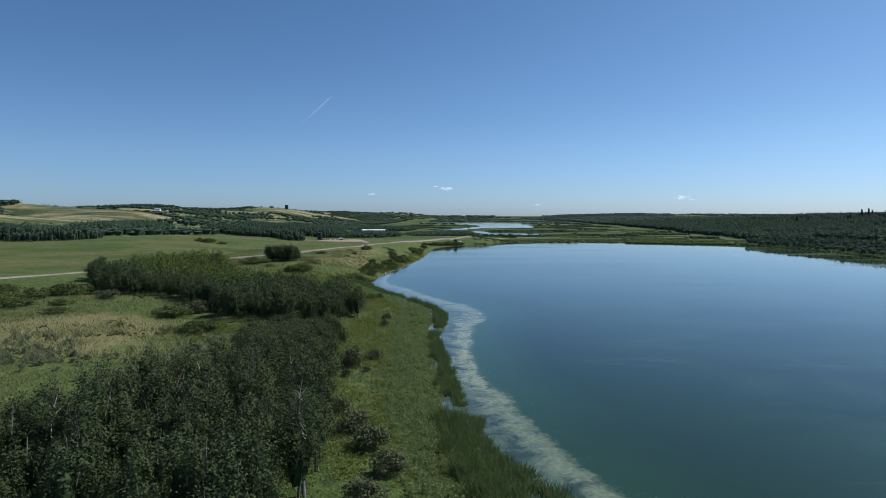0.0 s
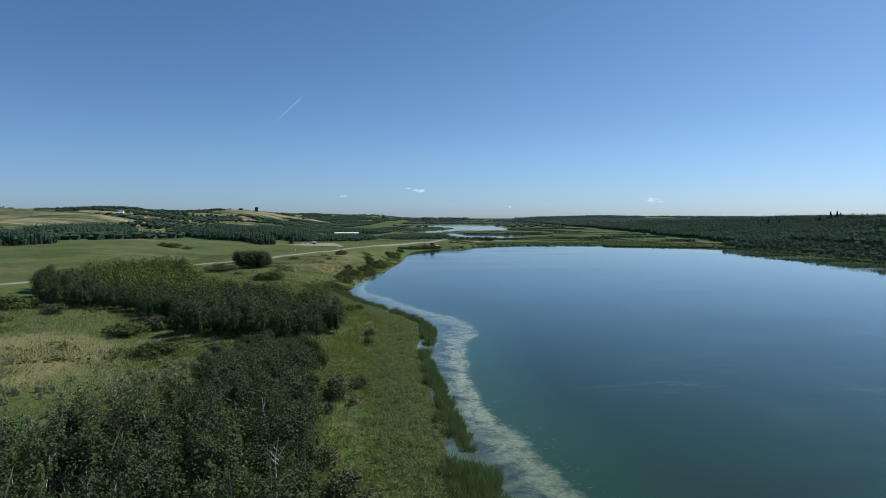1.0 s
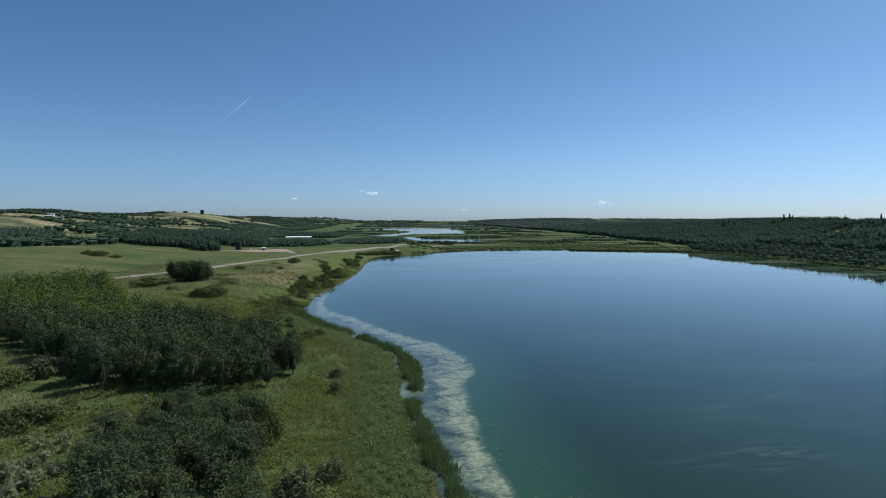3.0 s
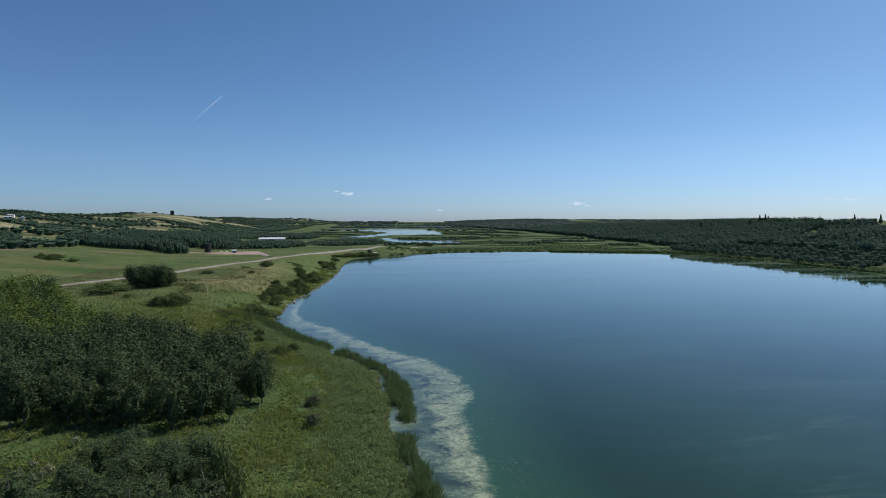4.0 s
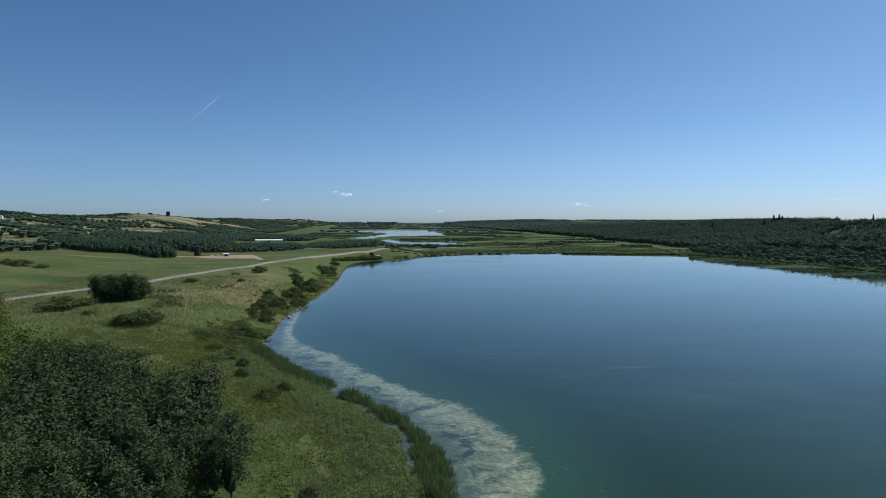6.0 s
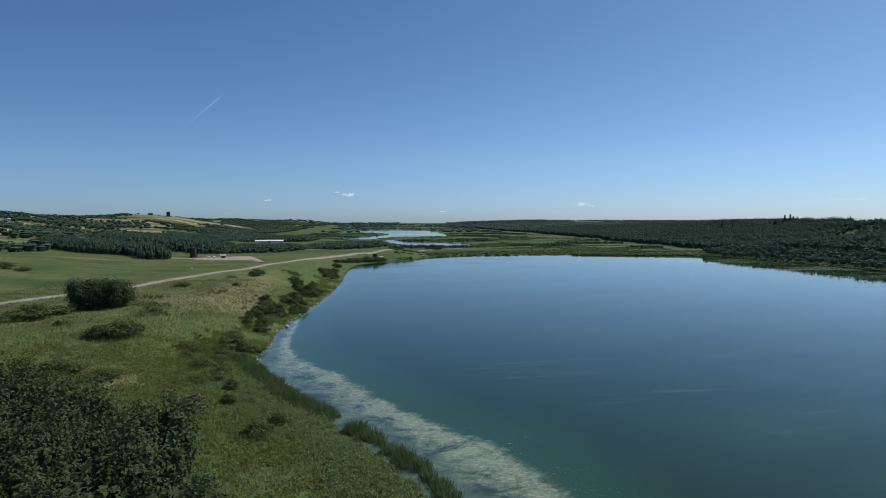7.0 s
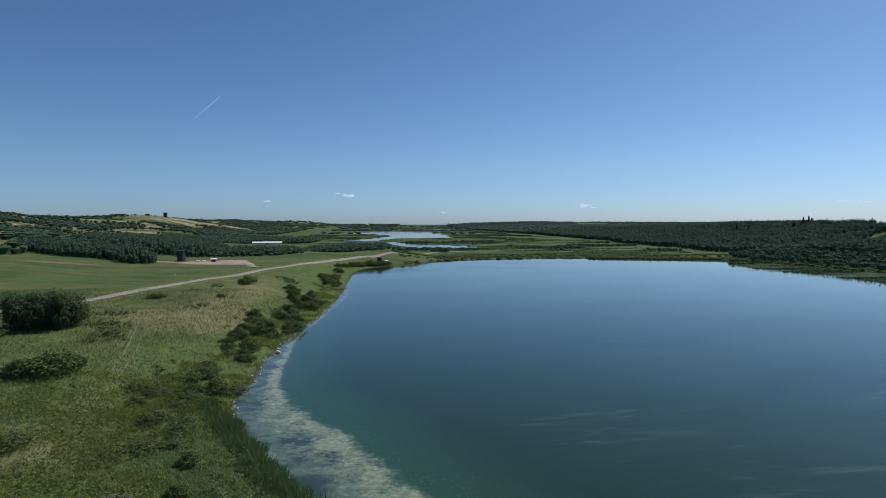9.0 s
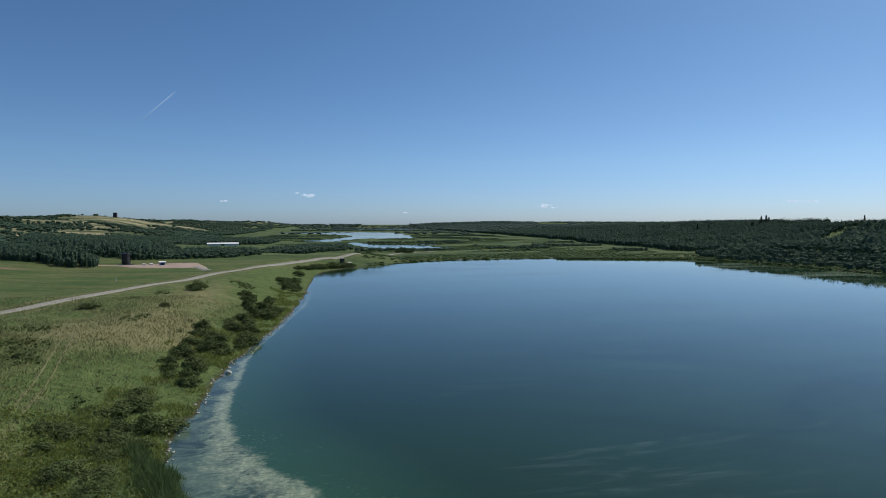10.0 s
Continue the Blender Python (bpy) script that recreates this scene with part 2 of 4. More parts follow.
RUTS = plain_material("worn_dry_track", (0.1, 0.105, 0.05), (0.155, 0.152, 0.08), 2.0, 0.95, 0.1, 0, 0.03)
TANKSTEEL = plain_material("black_tank_paint", (0.012, 0.012, 0.013), (0.03, 0.03, 0.032), 2, 0.45, 0.4)
WHITEPAINT = plain_material("white_sheet_metal", (0.66, 0.67, 0.68), (0.8, 0.8, 0.79), 1.5, 0.5, 0.4)
BLUEPAINT = plain_material("blue_paint", (0.08, 0.17, 0.36), (0.12, 0.24, 0.45), 3, 0.5, 0.4)
DARKOPEN = plain_material("dark_doorway", (0.01, 0.01, 0.01), (0.02, 0.02, 0.02), 3, 0.8)
GREYROOF = plain_material("grey_roof", (0.3, 0.31, 0.33), (0.5, 0.51, 0.53), 2, 0.55, 0.4)


def vapour_material(name, color, strength, cover):
    """Thin bright vapour against the sky, part of the backdrop. Its own glow stands in for sunlight scattering through
    it.
    """
    n = Nodes(name)
    glow = n.add("ShaderNodeEmission", Color=color, Strength=strength)
    clear = n.add("ShaderNodeBsdfTransparent")
    both = n.add("ShaderNodeMixShader", Fac=cover)
    n.tree.links.new(clear.outputs[0], both.inputs[1])
    n.tree.links.new(glow.outputs[0], both.inputs[2])
    n.tree.links.new(both.outputs[0], n.tree.nodes["Material Output"].inputs["Surface"])
    return n.mat


CLOUDWHITE = vapour_material("cloud_vapour", (0.56, 0.67, 0.82), 1.0, 0.2)
TRAILWHITE = vapour_material("trail_vapour", (0.62, 0.72, 0.85), 1.0, 0.22)


# ---- mesh helpers ----
def mesh_of(name, verts, faces, material, smooth_faces=False, values=None):
    """A mesh from arrays: verts (n, 3), faces (m, 3 or 4)."""
    me = bpy.data.meshes.new(name)
    verts, faces = np.asarray(verts, np.float32), np.asarray(faces, np.int32)
    k = faces.shape[1]
    me.vertices.add(len(verts))
    me.vertices.foreach_set("co", verts.ravel())
    me.loops.add(faces.size)
    me.loops.foreach_set("vertex_index", faces.ravel())
    me.polygons.add(len(faces))
    me.polygons.foreach_set("loop_start", np.arange(len(faces), dtype=np.int32) * k)
    if smooth_faces:
        me.polygons.foreach_set("use_smooth", np.ones(len(faces), bool))
    for key, v in (values or {}).items():
        me.attributes.new(key, "FLOAT", "POINT").data.foreach_set("value", np.asarray(v, np.float32).ravel())
    me.update(calc_edges=True)
    me.materials.append(material)
    return me


def soup(name, triangles, material):
    """A mesh of loose triangles (n, 3, 3)."""
    t = np.asarray(triangles, np.float32).reshape(-1, 3, 3)
    return mesh_of(name, t.reshape(-1, 3), np.arange(len(t) * 3).reshape(-1, 3), material)


def part(name, data, material, parent, label=""):
    """Links a bmesh or a mesh as one mesh object under a thing or a part."""
    if isinstance(data, bmesh.types.BMesh):
        me = bpy.data.meshes.new(name)
        data.to_mesh(me)
        data.free()
        me.materials.append(material)
    else:
        me = data
    ob = new(name, me)
    ob.parent = parent
    return tagged(ob, label)


def thing(name, label, category, group="", kind="", at=None):
    ob = tagged(new(name), label, category, group, kind)
    ob.empty_display_size = 0.3
    if at is not None:
        ob.matrix_basis = at
    return ob


def unit(rs, n):
    v = rs.normal(size=(n, 3))
    return v / np.linalg.norm(v, axis=1, keepdims=True)


def leaves(rs, centres, size, out=None):
    """One loose triangle for each centre, facing about outwards where out is given, else turned at random."""
    n = len(centres)
    if out is None:
        face = unit(rs, n)
    else:
        face = out / (np.linalg.norm(out, axis=1, keepdims=True) + 1e-6) + 0.75 * unit(rs, n)
        face /= np.linalg.norm(face, axis=1, keepdims=True) + 1e-6
    u = np.cross(face, unit(rs, n))
    u /= np.linalg.norm(u, axis=1, keepdims=True) + 1e-6
    w = np.cross(face, u)
    s = (size * rs.uniform(0.6, 1.35, n))[:, None]
    return np.stack((centres + u * s * 0.75, centres - u * s * 0.45 + w * s * 0.5, centres - u * s * 0.45 - w * s * 0.5), 1)


def blades(rs, feet, tall, wide, lean=0.35):
    """One upright pointed blade for each foot."""
    n = len(feet)
    a, b = rs.uniform(0, 6.283, n), rs.uniform(0, 6.283, n)
    h = tall * rs.uniform(0.55, 1.3, n)
    side = np.stack((np.cos(a), np.sin(a), 0 * a), 1) * (wide * rs.uniform(0.6, 1.4, n))[:, None] * 0.5
    tip = np.stack((np.cos(b) * lean * h, np.sin(b) * lean * h, h), 1)
    return np.stack((feet - side, feet + side, feet + tip), 1)


def tufts(rs, centres, tall, wide, m, spread):
    """m arching blades about each centre, leaning away from it."""
    n = len(centres)
    a = rs.uniform(0, 6.283, (n, m))
    o = spread * np.sqrt(rs.uniform(0, 1, (n, m)))
    out = np.stack((np.cos(a), np.sin(a), 0 * a), -1)
    root = centres[:, None, :] + out * o[..., None]
    h = (tall * rs.uniform(0.6, 1.3, (n, 1)) * rs.uniform(0.7, 1.2, (n, m)))[..., None]
    side = np.stack((-np.sin(a), np.cos(a), 0 * a), -1) * wide * 0.5
    tip = root + out * h * 0.75 + np.array((0, 0, 1)) * h * (1 - 0.5 * (o / spread)[..., None])
    return np.stack((root - side, root + side, tip), 2).reshape(-1, 3, 3)


def tube(bm, points, radii, sides=6):
    """A tapering round limb along points."""
    rings, points = [], [Vector(p) for p in points]
    for i, p in enumerate(points):
        ahead = (points[min(i + 1, len(points) - 1)] - points[max(i - 1, 0)]).normalized()
        side = ahead.orthogonal().normalized()
        other = ahead.cross(side)
        rings.append([bm.verts.new(p + (side * math.cos(6.2832 * k / sides) + other * math.sin(6.2832 * k / sides)) * radii[i]) for k in range(sides)])
    for a, b in zip(rings, rings[1:]):
        for k in range(sides):
            bm.faces.new((a[k], a[(k + 1) % sides], b[(k + 1) % sides], b[k]))
    bm.faces.new(rings[-1])
    return bm


def box(bm, x0, y0, z0, x1, y1, z1, bevel=0.0):
    made = bmesh.ops.create_cube(bm, size=1, matrix=Matrix.LocRotScale(((x0 + x1) / 2, (y0 + y1) / 2, (z0 + z1) / 2), None, (x1 - x0, y1 - y0, z1 - z0)))
    if bevel:
        edges = list({e for v in made["verts"] for e in v.link_edges})
        bmesh.ops.bevel(bm, geom=edges, offset=bevel, segments=2, affect="EDGES")
    return bm


def within(outline, x, y):
    return outline_distance(np.array(outline, float), np.asarray(x, float), np.asarray(y, float)) < 0


def scattered(rs, outline, gap):
    """Places about gap metres apart within an outline."""
    o = np.array(outline, float)
    (x0, y0), (x1, y1) = o.min(0), o.max(0)
    gx, gy = np.meshgrid(np.arange(x0, x1, gap), np.arange(y0, y1, gap))
    x = (gx + rs.uniform(-0.45, 0.45, gx.shape) * gap).ravel()
    y = (gy + rs.uniform(-0.45, 0.45, gy.shape) * gap).ravel()
    keep = within(o, x, y)
    return x[keep], y[keep]

# ---- the lie of the land: shorelines, banks and hills ----
LAKE = [(40, -400), (26, -120), (15, 10), (7.2, 49), (3.2, 59), (1, 66), (0, 74), (-0.8, 88), (-2, 101), (-2.7, 116), (-2.1, 126), (-2.8, 140), (-5.5, 150), (-9.8, 158.5), (-12.5, 164), (-17.5, 173),
        (-24, 187), (-24.8, 200), (-24, 214), (-22.5, 235), (-18.5, 260), (-14, 288), (-10, 340), (-8, 380), (-5, 412), (4, 432), (15, 442), (26, 466),
        (60, 486), (100, 496), (150, 492), (185, 476), (232, 462), (243, 402), (238, 326), (226, 200), (230, -400)]
PONDS = [[(34, 850), (44, 700), (56, 668), (85, 655), (124, 652), (118, 690), (106, 715), (96, 756), (80, 786), (62, 804), (50, 850)],
         [(98, 745), (112, 732), (130, 758), (144, 800), (125, 808), (106, 775)],
         [(-16, 905), (10, 888), (30, 890), (44, 955), (75, 1035), (125, 1030), (158, 1025), (175, 1150), (195, 1400), (190, 1690), (60, 1740), (-20, 1760), (-95, 1640), (-60, 1560), (20, 1450), (58, 1345), (74, 1200), (50, 1110), (20, 1010), (-16, 965)],
         [(50, 2150), (150, 2080), (380, 2180), (470, 2900), (260, 3060), (80, 2800)]]
ALGAE_RIM = [(60, -400), (26, 20), (14.8, 49), (13.6, 52.5), (11.5, 58.5), (9.3, 67), (8.2, 76.5), (5.8, 81.5), (4.7, 94), (4.6, 107), (5.8, 117), (6.3, 125), (9.4, 132), (8.6, 144), (6.4, 151), (3.4, 155.5),
             (0, 160.5), (-3.8, 168), (-7.9, 177.5), (-12.6, 188), (-17, 196), (-19.6, 203), (-20.2, 212), (-20.6, 232), (-19.6, 246), (-17, 262), (-13.4, 288), (-10.5, 300), (-8.6, 340), (-6.5, 380), (-3, 408), (5, 428), (15, 440), (22, 466), (26, 520), (-200, 520), (-200, -400)]
DOMES = [(-408, 1545, 130, 11), (-330, 1800, 140, 14), (-235, 2050, 150, 14), (-130, 2450, 170, 12), (-570, 1250, 150, 7), (-420, 840, 90, 6), (-330, 560, 60, 5), (-300, 1100, 90, 6)]
FOOT_RIGHT = [(262, -400), (262, 300), (268, 420), (275, 520), (282, 640), (300, 800), (330, 1000), (370, 1400), (420, 2000), (520, 3000), (600, 5200)]
FOOT_LEFT = [(-260, -400), (-215, 150), (-190, 330), (-170, 520), (-150, 800), (-150, 1200), (-130, 1700), (-60, 2600), (0, 3600), (80, 5200)]


def smooth(a, b, v):
    s = np.clip((v - a) / (b - a), 0, 1)
    return s * s * (3 - 2 * s)


def rounded(points, times=2):
    """Corner-cut a closed outline, so that it bends softly."""
    p = np.array(points, float)
    for _ in range(times):
        q = np.roll(p, -1, 0)
        p = np.stack((p * 0.75 + q * 0.25, p * 0.25 + q * 0.75), 1).reshape(-1, 2)
    return p


def outline_distance(outline, x, y):
    """Metres to a closed outline, negative within it."""
    best, inside = np.full(x.shape, 1e9), np.zeros(x.shape, bool)
    for (ax, ay), (bx, by) in zip(outline, np.roll(outline, -1, 0)):
        ex, ey = bx - ax, by - ay
        s = np.clip(((x - ax) * ex + (y - ay) * ey) / (ex * ex + ey * ey + 1e-9), 0, 1)
        best = np.minimum(best, (x - ax - s * ex) ** 2 + (y - ay - s * ey) ** 2)
        if abs(ey) > 1e-9:
            inside ^= ((ay > y) != (by > y)) & (x < ex * (y - ay) / ey + ax)
    return np.where(inside, -1, 1) * np.sqrt(best)


def waves(x, y, size, seed):
    """Soft rolling variation of about -1 to 1."""
    r, total = np.random.RandomState(seed), 0
    for k in range(5):
        a, f, p = r.uniform(0, 6.3), r.uniform(0.6, 1.7) * 6.28 / size, r.uniform(0, 6.3)
        total = total + np.sin((x * np.cos(a) + y * np.sin(a)) * f + p)
    return total / 3.0


def patchy(x, y, size, seed):
    """Irregular patches of about -1 to 1: random values on a lattice, in two sizes."""
    x, y, total = np.asarray(x, float), np.asarray(y, float), 0
    for k, (s, w) in enumerate(((size, 0.65), (size * 0.43, 0.35))):
        table = np.random.RandomState(seed + 7 * k).uniform(-1, 1, (64, 64))
        u, v = (x * 0.83 + y * 0.55) / s + 1000, (y * 0.83 - x * 0.55) / s + 1000
        i, j = np.floor(u).astype(int), np.floor(v).astype(int)
        f, g = smooth(0, 1, u - i), smooth(0, 1, v - j)
        a, b = table[i % 64, j % 64], table[(i + 1) % 64, j % 64]
        c, d = table[i % 64, (j + 1) % 64], table[(i + 1) % 64, (j + 1) % 64]
        total = total + w * ((a * (1 - f) + b * f) * (1 - g) + (c * (1 - f) + d * f) * g)
    return total * 1.6


SHORES = [rounded(LAKE), *[rounded(p) for p in PONDS]]


def shore_distance(x, y):
    x, y = np.asarray(x, float), np.asarray(y, float)
    wobble = 0.5 * waves(x, y, 9, 3) + 0.25 * waves(x, y, 4, 5)
    far = smooth(600, 760, y)
    d = outline_distance(SHORES[0], x, y)
    for s in SHORES[1:]:
        d = np.minimum(d, outline_distance(s, x, y))
    return d + wobble + far * (4 * waves(x, y, 70, 8) + 3 * waves(x * 0.6, y, 34, 9)) * smooth(560, 1100, y)


def foot(line, y):
    return np.interp(y, [p[1] for p in line], [p[0] for p in line])


def spurs(x, y):
    """Spurs and gullies running down the valley side."""
    return waves(y * 0.9 + x * 0.35, x * 0.3, 190, 24)


def height(x, y, d=None):
    x, y = np.asarray(x, float), np.asarray(y, float)
    d = shore_distance(x, y) if d is None else d
    left = foot(FOOT_LEFT, y) - x
    right = x - foot(FOOT_RIGHT, y)
    # bank, then meadow: low beside the reed bay, higher beyond the stony cove
    low = smooth(430, 520, y - 60 * smooth(60, 10, x)) * smooth(-120, -30, x)
    high = smooth(165, 235, y) * (1 - np.maximum(low, smooth(620, 760, y)))
    bank = (0.55 * smooth(0, 4, d) + 0.9 * smooth(4, 22, d)) * (1 - 0.7 * low) + high * 3.4 * smooth(3, 26, d)
    meadow = 0.028 * np.clip(d - 20, 0, 110) * (1 - 0.75 * high) * (1 - np.maximum(low, smooth(620, 760, y))) * (x < 120)
    meadow = meadow + 0.032 * np.clip(-x - 95, 0, 140) * smooth(190, 300, y) * (1 - smooth(620, 760, y))
    z = bank + meadow + 0.25 * waves(x, y, 40, 11) * smooth(8, 40, d) * (x < 120)
    z = z + 0.4 * np.exp(-(((x - 4) / 12) ** 2 + ((y - 450) / 14) ** 2)) + 0.35 * patchy(x, y, 34, 12) * smooth(30, 60, d) * (x < 0)
    # a low knoll in the field
    z = z + 3.2 * np.exp(-(((x + 150) / 45) ** 2 + ((y - 330) / 60) ** 2))
    # valley sides
    ridge = 32 + 4 * waves(x, y, 420, 21) + 3 * waves(x, y, 150, 22)
    z = z + (ridge - 5) * smooth(0, 430, left + 35 * waves(x, y, 260, 23)) * (1 - 0.35 * smooth(1600, 3400, y))
    z = z + 5.0 * spurs(x, y) * smooth(40, 190, left) * (1 - 0.6 * smooth(450, 650, left)) * smooth(380, 560, y)
    for cx, cy, r, up in DOMES:
        z = z + up * np.exp(-((x - cx) ** 2 + ((y - cy) * 0.8) ** 2) / (r * r))
    rise = (20 + 3 * waves(x, y, 300, 31)) * (1 - 0.45 * smooth(800, 1500, y))
    z = z + rise * smooth(-10, 300, right + 22 * waves(x, y, 180, 32))
    z = z + 15 * smooth(2700, 3250, y) * smooth(2700, 3250, np.hypot(x, y))
    return np.where(d > 0, z, np.maximum(-2.5, 0.12 * d))


# ---- ground and water ----
def axis(low, fine_low, fine_high, high, step, growth, growth_after=None):
    """Coordinates with an even step in the middle and growing steps beyond it."""
    middle = list(np.arange(fine_low, fine_high + step / 2, step))
    s, v, after = step, middle[-1], []
    while v < high:
        s *= growth_after or growth
        v += min(s, 60)
        after.append(v)
    s, v, before = step, middle[0], []
    while v > low:
        s *= growth
        v -= min(s, 90)
        before.append(v)
    return np.array(before[::-1] + middle + after)


def grid_faces(nx, ny):
    i = np.arange(nx * ny).reshape(ny, nx)
    return np.stack((i[:-1, :-1], i[:-1, 1:], i[1:, 1:], i[1:, :-1]), -1).reshape(-1, 4)


def near_line(line, x, y):
    best = np.full(np.shape(x), 1e9)
    for (ax, ay), (bx, by) in zip(line, line[1:]):
        s = np.clip(((x - ax) * (bx - ax) + (y - ay) * (by - ay)) / ((bx - ax) ** 2 + (by - ay) ** 2), 0, 1)
        best = np.minimum(best, np.hypot(x - ax - s * (bx - ax), y - ay - s * (by - ay)))
    return best


def patch(x, y, cx, cy, rx, ry):
    return np.exp(-(((x - cx) / rx) ** 2 + ((y - cy) / ry) ** 2))


ROAD = [(-260, 5), (-200, 78), (-160, 128), (-127, 173), (-113, 193), (-85, 243), (-70, 272), (-60, 301), (-50, 331), (-41, 360), (-25.5, 408), (-17, 431), (-7, 447), (4, 461), (14, 482), (30, 522), (55, 572), (92, 598)]
CLEARING = [(385, 520), (415, 545), (440, 562), (480, 575), (560, 590)]
TRACKS = [[(-48.6, 242), (-45, 225), (-42, 212), (-41, 200), (-40.4, 186), (-40, 172)], [(-69, 122), (-60, 108), (-55, 100), (-52, 90)], [(-12, 60), (-11, 100), (-9, 128), (-14, 146)]]

gx, gy = axis(-3300, -78, 10, 3300, 0.9, 1.05, 1.11), axis(-300, 44, 262, 3400, 0.9, 1.024)
X, Y = np.meshgrid(gx, gy)
D = shore_distance(X, Y)
Z = height(X, Y, D)
left_of_road = np.interp(Y, [p[1] for p in ROAD], [p[0] for p in ROAD]) - X
LEFT, RIGHT = foot(FOOT_LEFT, Y) - X, X - foot(FOOT_RIGHT, Y)
hillside = smooth(-30, 80, LEFT)
straw = 0.9 * patch(X, Y, -43, 246, 11, 12) + 0.8 * patch(X, Y, -36, 252, 7, 16) + 1.0 * patch(X, Y, -67, 109, 16, 11) + 0.62 * patch(X, Y, -58, 96, 20, 22) + 0.5 * patch(X, Y, -40, 182, 7, 20) + 0.5 * patch(X, Y, -34, 290, 12, 30)
straw += 0.32 * smooth(170, 215, Y) * (1 - smooth(430, 500, Y)) * smooth(14, 26, D) * (left_of_road < 0)
straw += hillside * (0.55 + 0.45 * spurs(X, Y) + 0.4 * waves(X * 0.5 + Y * 0.9, X * 0.2, 120, 41)) + 0.3 * (left_of_road > 8) * patchy(X, Y, 30, 43)
for line in TRACKS:
    gap = near_line(line, X, Y)
    straw += 0.25 * np.exp(-((gap - 0.9) / 0.7) ** 2)
straw += 0.2 * np.exp(-(near_line(TRACKS[2], X, Y) / 2.6) ** 2)
field = smooth(3, 12, left_of_road) * (1 - hillside) * smooth(120, 190, Y + 0.3 * X + 60) * (1 - smooth(430, 470, Y))
lush = smooth(2, 9, D) * (1 - smooth(165, 205, Y)) * (1 - smooth(28, 46, D) * 0.75) * (X < 60) * (0.75 + 0.25 * waves(X, Y, 18, 45))
marsh = np.maximum(smooth(430, 480, Y) * (1 - hillside), smooth(100, 140, X)) * (1 - smooth(20, 60, RIGHT))
soil = 0.8 * patch(X, Y, -155, 345, 22, 8) + 1.0 * patch(X, Y, -121, 374, 16, 7) + 0.9 * np.exp(-((near_line(ROAD, X, Y) - 4) / 1.6) ** 2) * 0.55
mud = smooth(1.2, 0.0, D)
hill = smooth(10, 120, LEFT) * smooth(360, 520, Y) * (1 - 0.5 * smooth(2000, 2900, Y))
straw *= 1 - 0.8 * hill
sedge_floor = 0.8 * smooth(0, 1, D) * (1 - smooth(6, 10, D)) * (1 - smooth(172, 192, Y)) * smooth(20, 40, Y) * (X < 40)
VALUES = {"hill": hill, "sedge_floor": sedge_floor, "straw": straw, "field": field, "lush": lush, "marsh": marsh, "soil": soil, "mud": mud}
ground = tagged(new("ground", mesh_of("ground", np.stack((X, Y, Z), -1).reshape(-1, 3), grid_faces(len(gx), len(gy)), GROUND, True, VALUES)),
                "grassy valley floor and hillsides with dry patches", "ground", kind="structure")

wx, wy = axis(-160, -27, 26, 480, 0.9, 1.08), axis(-300, 42, 270, 3150, 0.9, 1.055)
WX, WY = np.meshgrid(wx, wy)
WD = shore_distance(WX, WY)
rim = -outline_distance(rounded(ALGAE_RIM, 1), WX, WY)
shoreward = np.maximum(-WD, 0)
across = np.where(rim > 0, shoreward / (shoreward + np.maximum(rim, 0) + 0.05), 1 - rim / 7.0)
bloom = (1 - 0.85 * smooth(215, 360, WY)) * (0.8 + 0.2 * waves(WX, WY, 60, 51)) * (0.55 + 0.45 * smooth(62, 84, WY)) * (WX < 100)
far_right = smooth(85, 130, WX) * smooth(120, 240, WY) * (WY < 520)
WATER_VALUES = {"across": np.clip(across, 0, 6), "bloom": bloom, "open": smooth(12, 40, -WD),
                "murky": smooth(14, 45, -WD) * (1 - 0.75 * smooth(150, 420, WY)) * smooth(0, 60, WX),
                "still": far_right, "pale_lanes": 0.75 * smooth(120, 180, WX) * smooth(200, 300, WY) * smooth(0, 6, -WD) * (1 - smooth(50, 90, -WD)) * (WY < 520)}
water = tagged(new("water", mesh_of("water", np.stack((WX, WY, 0 * WX), -1).reshape(-1, 3), grid_faces(len(wx), len(wy)), WATER, True, WATER_VALUES)),
               "calm blue-green lake with pale algae along its shore", "lake", kind="structure")


def ribbon(name, line, wide, lift, material, label):
    """A strip of road laid over the ground."""
    p = np.array(line, float)
    s = np.concatenate(([0], np.cumsum(np.hypot(*np.diff(p, axis=0).T))))
    t = np.arange(0, s[-1], 2.0)
    cx, cy = np.interp(t, s, p[:, 0]), np.interp(t, s, p[:, 1])
    soft = np.ones(9) / 9
    cx = np.convolve(np.pad(cx, 4, "edge"), soft, "valid")
    cy = np.convolve(np.pad(cy, 4, "edge"), soft, "valid")
    dx, dy = np.gradient(cx), np.gradient(cy)
    n = np.hypot(dx, dy)
    across = np.array([-0.5, -0.42, -0.2, 0, 0.2, 0.42, 0.5]) * wide
    rx, ry = cx[:, None] + across * (dy / n)[:, None], cy[:, None] - across * (dx / n)[:, None]
    rz = height(rx, ry) + lift + np.array([-0.25, 0.0, 0.05, 0.1, 0.05, 0.0, -0.25]) * min(1, wide / 3)
    me = mesh_of(name, np.stack((rx, ry, rz), -1).reshape(-1, 3), grid_faces(7, len(t)), material, True)
    return tagged(new(name, me), label, "road", kind="structure")


ribbon("road", ROAD, 3.3, 0.16, GRAVEL, "pale grey gravel road with grass verges")
ribbon("road", [(-46, 372), (-50, 384), (-56, 396)], 3.6, 0.2, GRAVEL, "short gravel drive into the well pad")

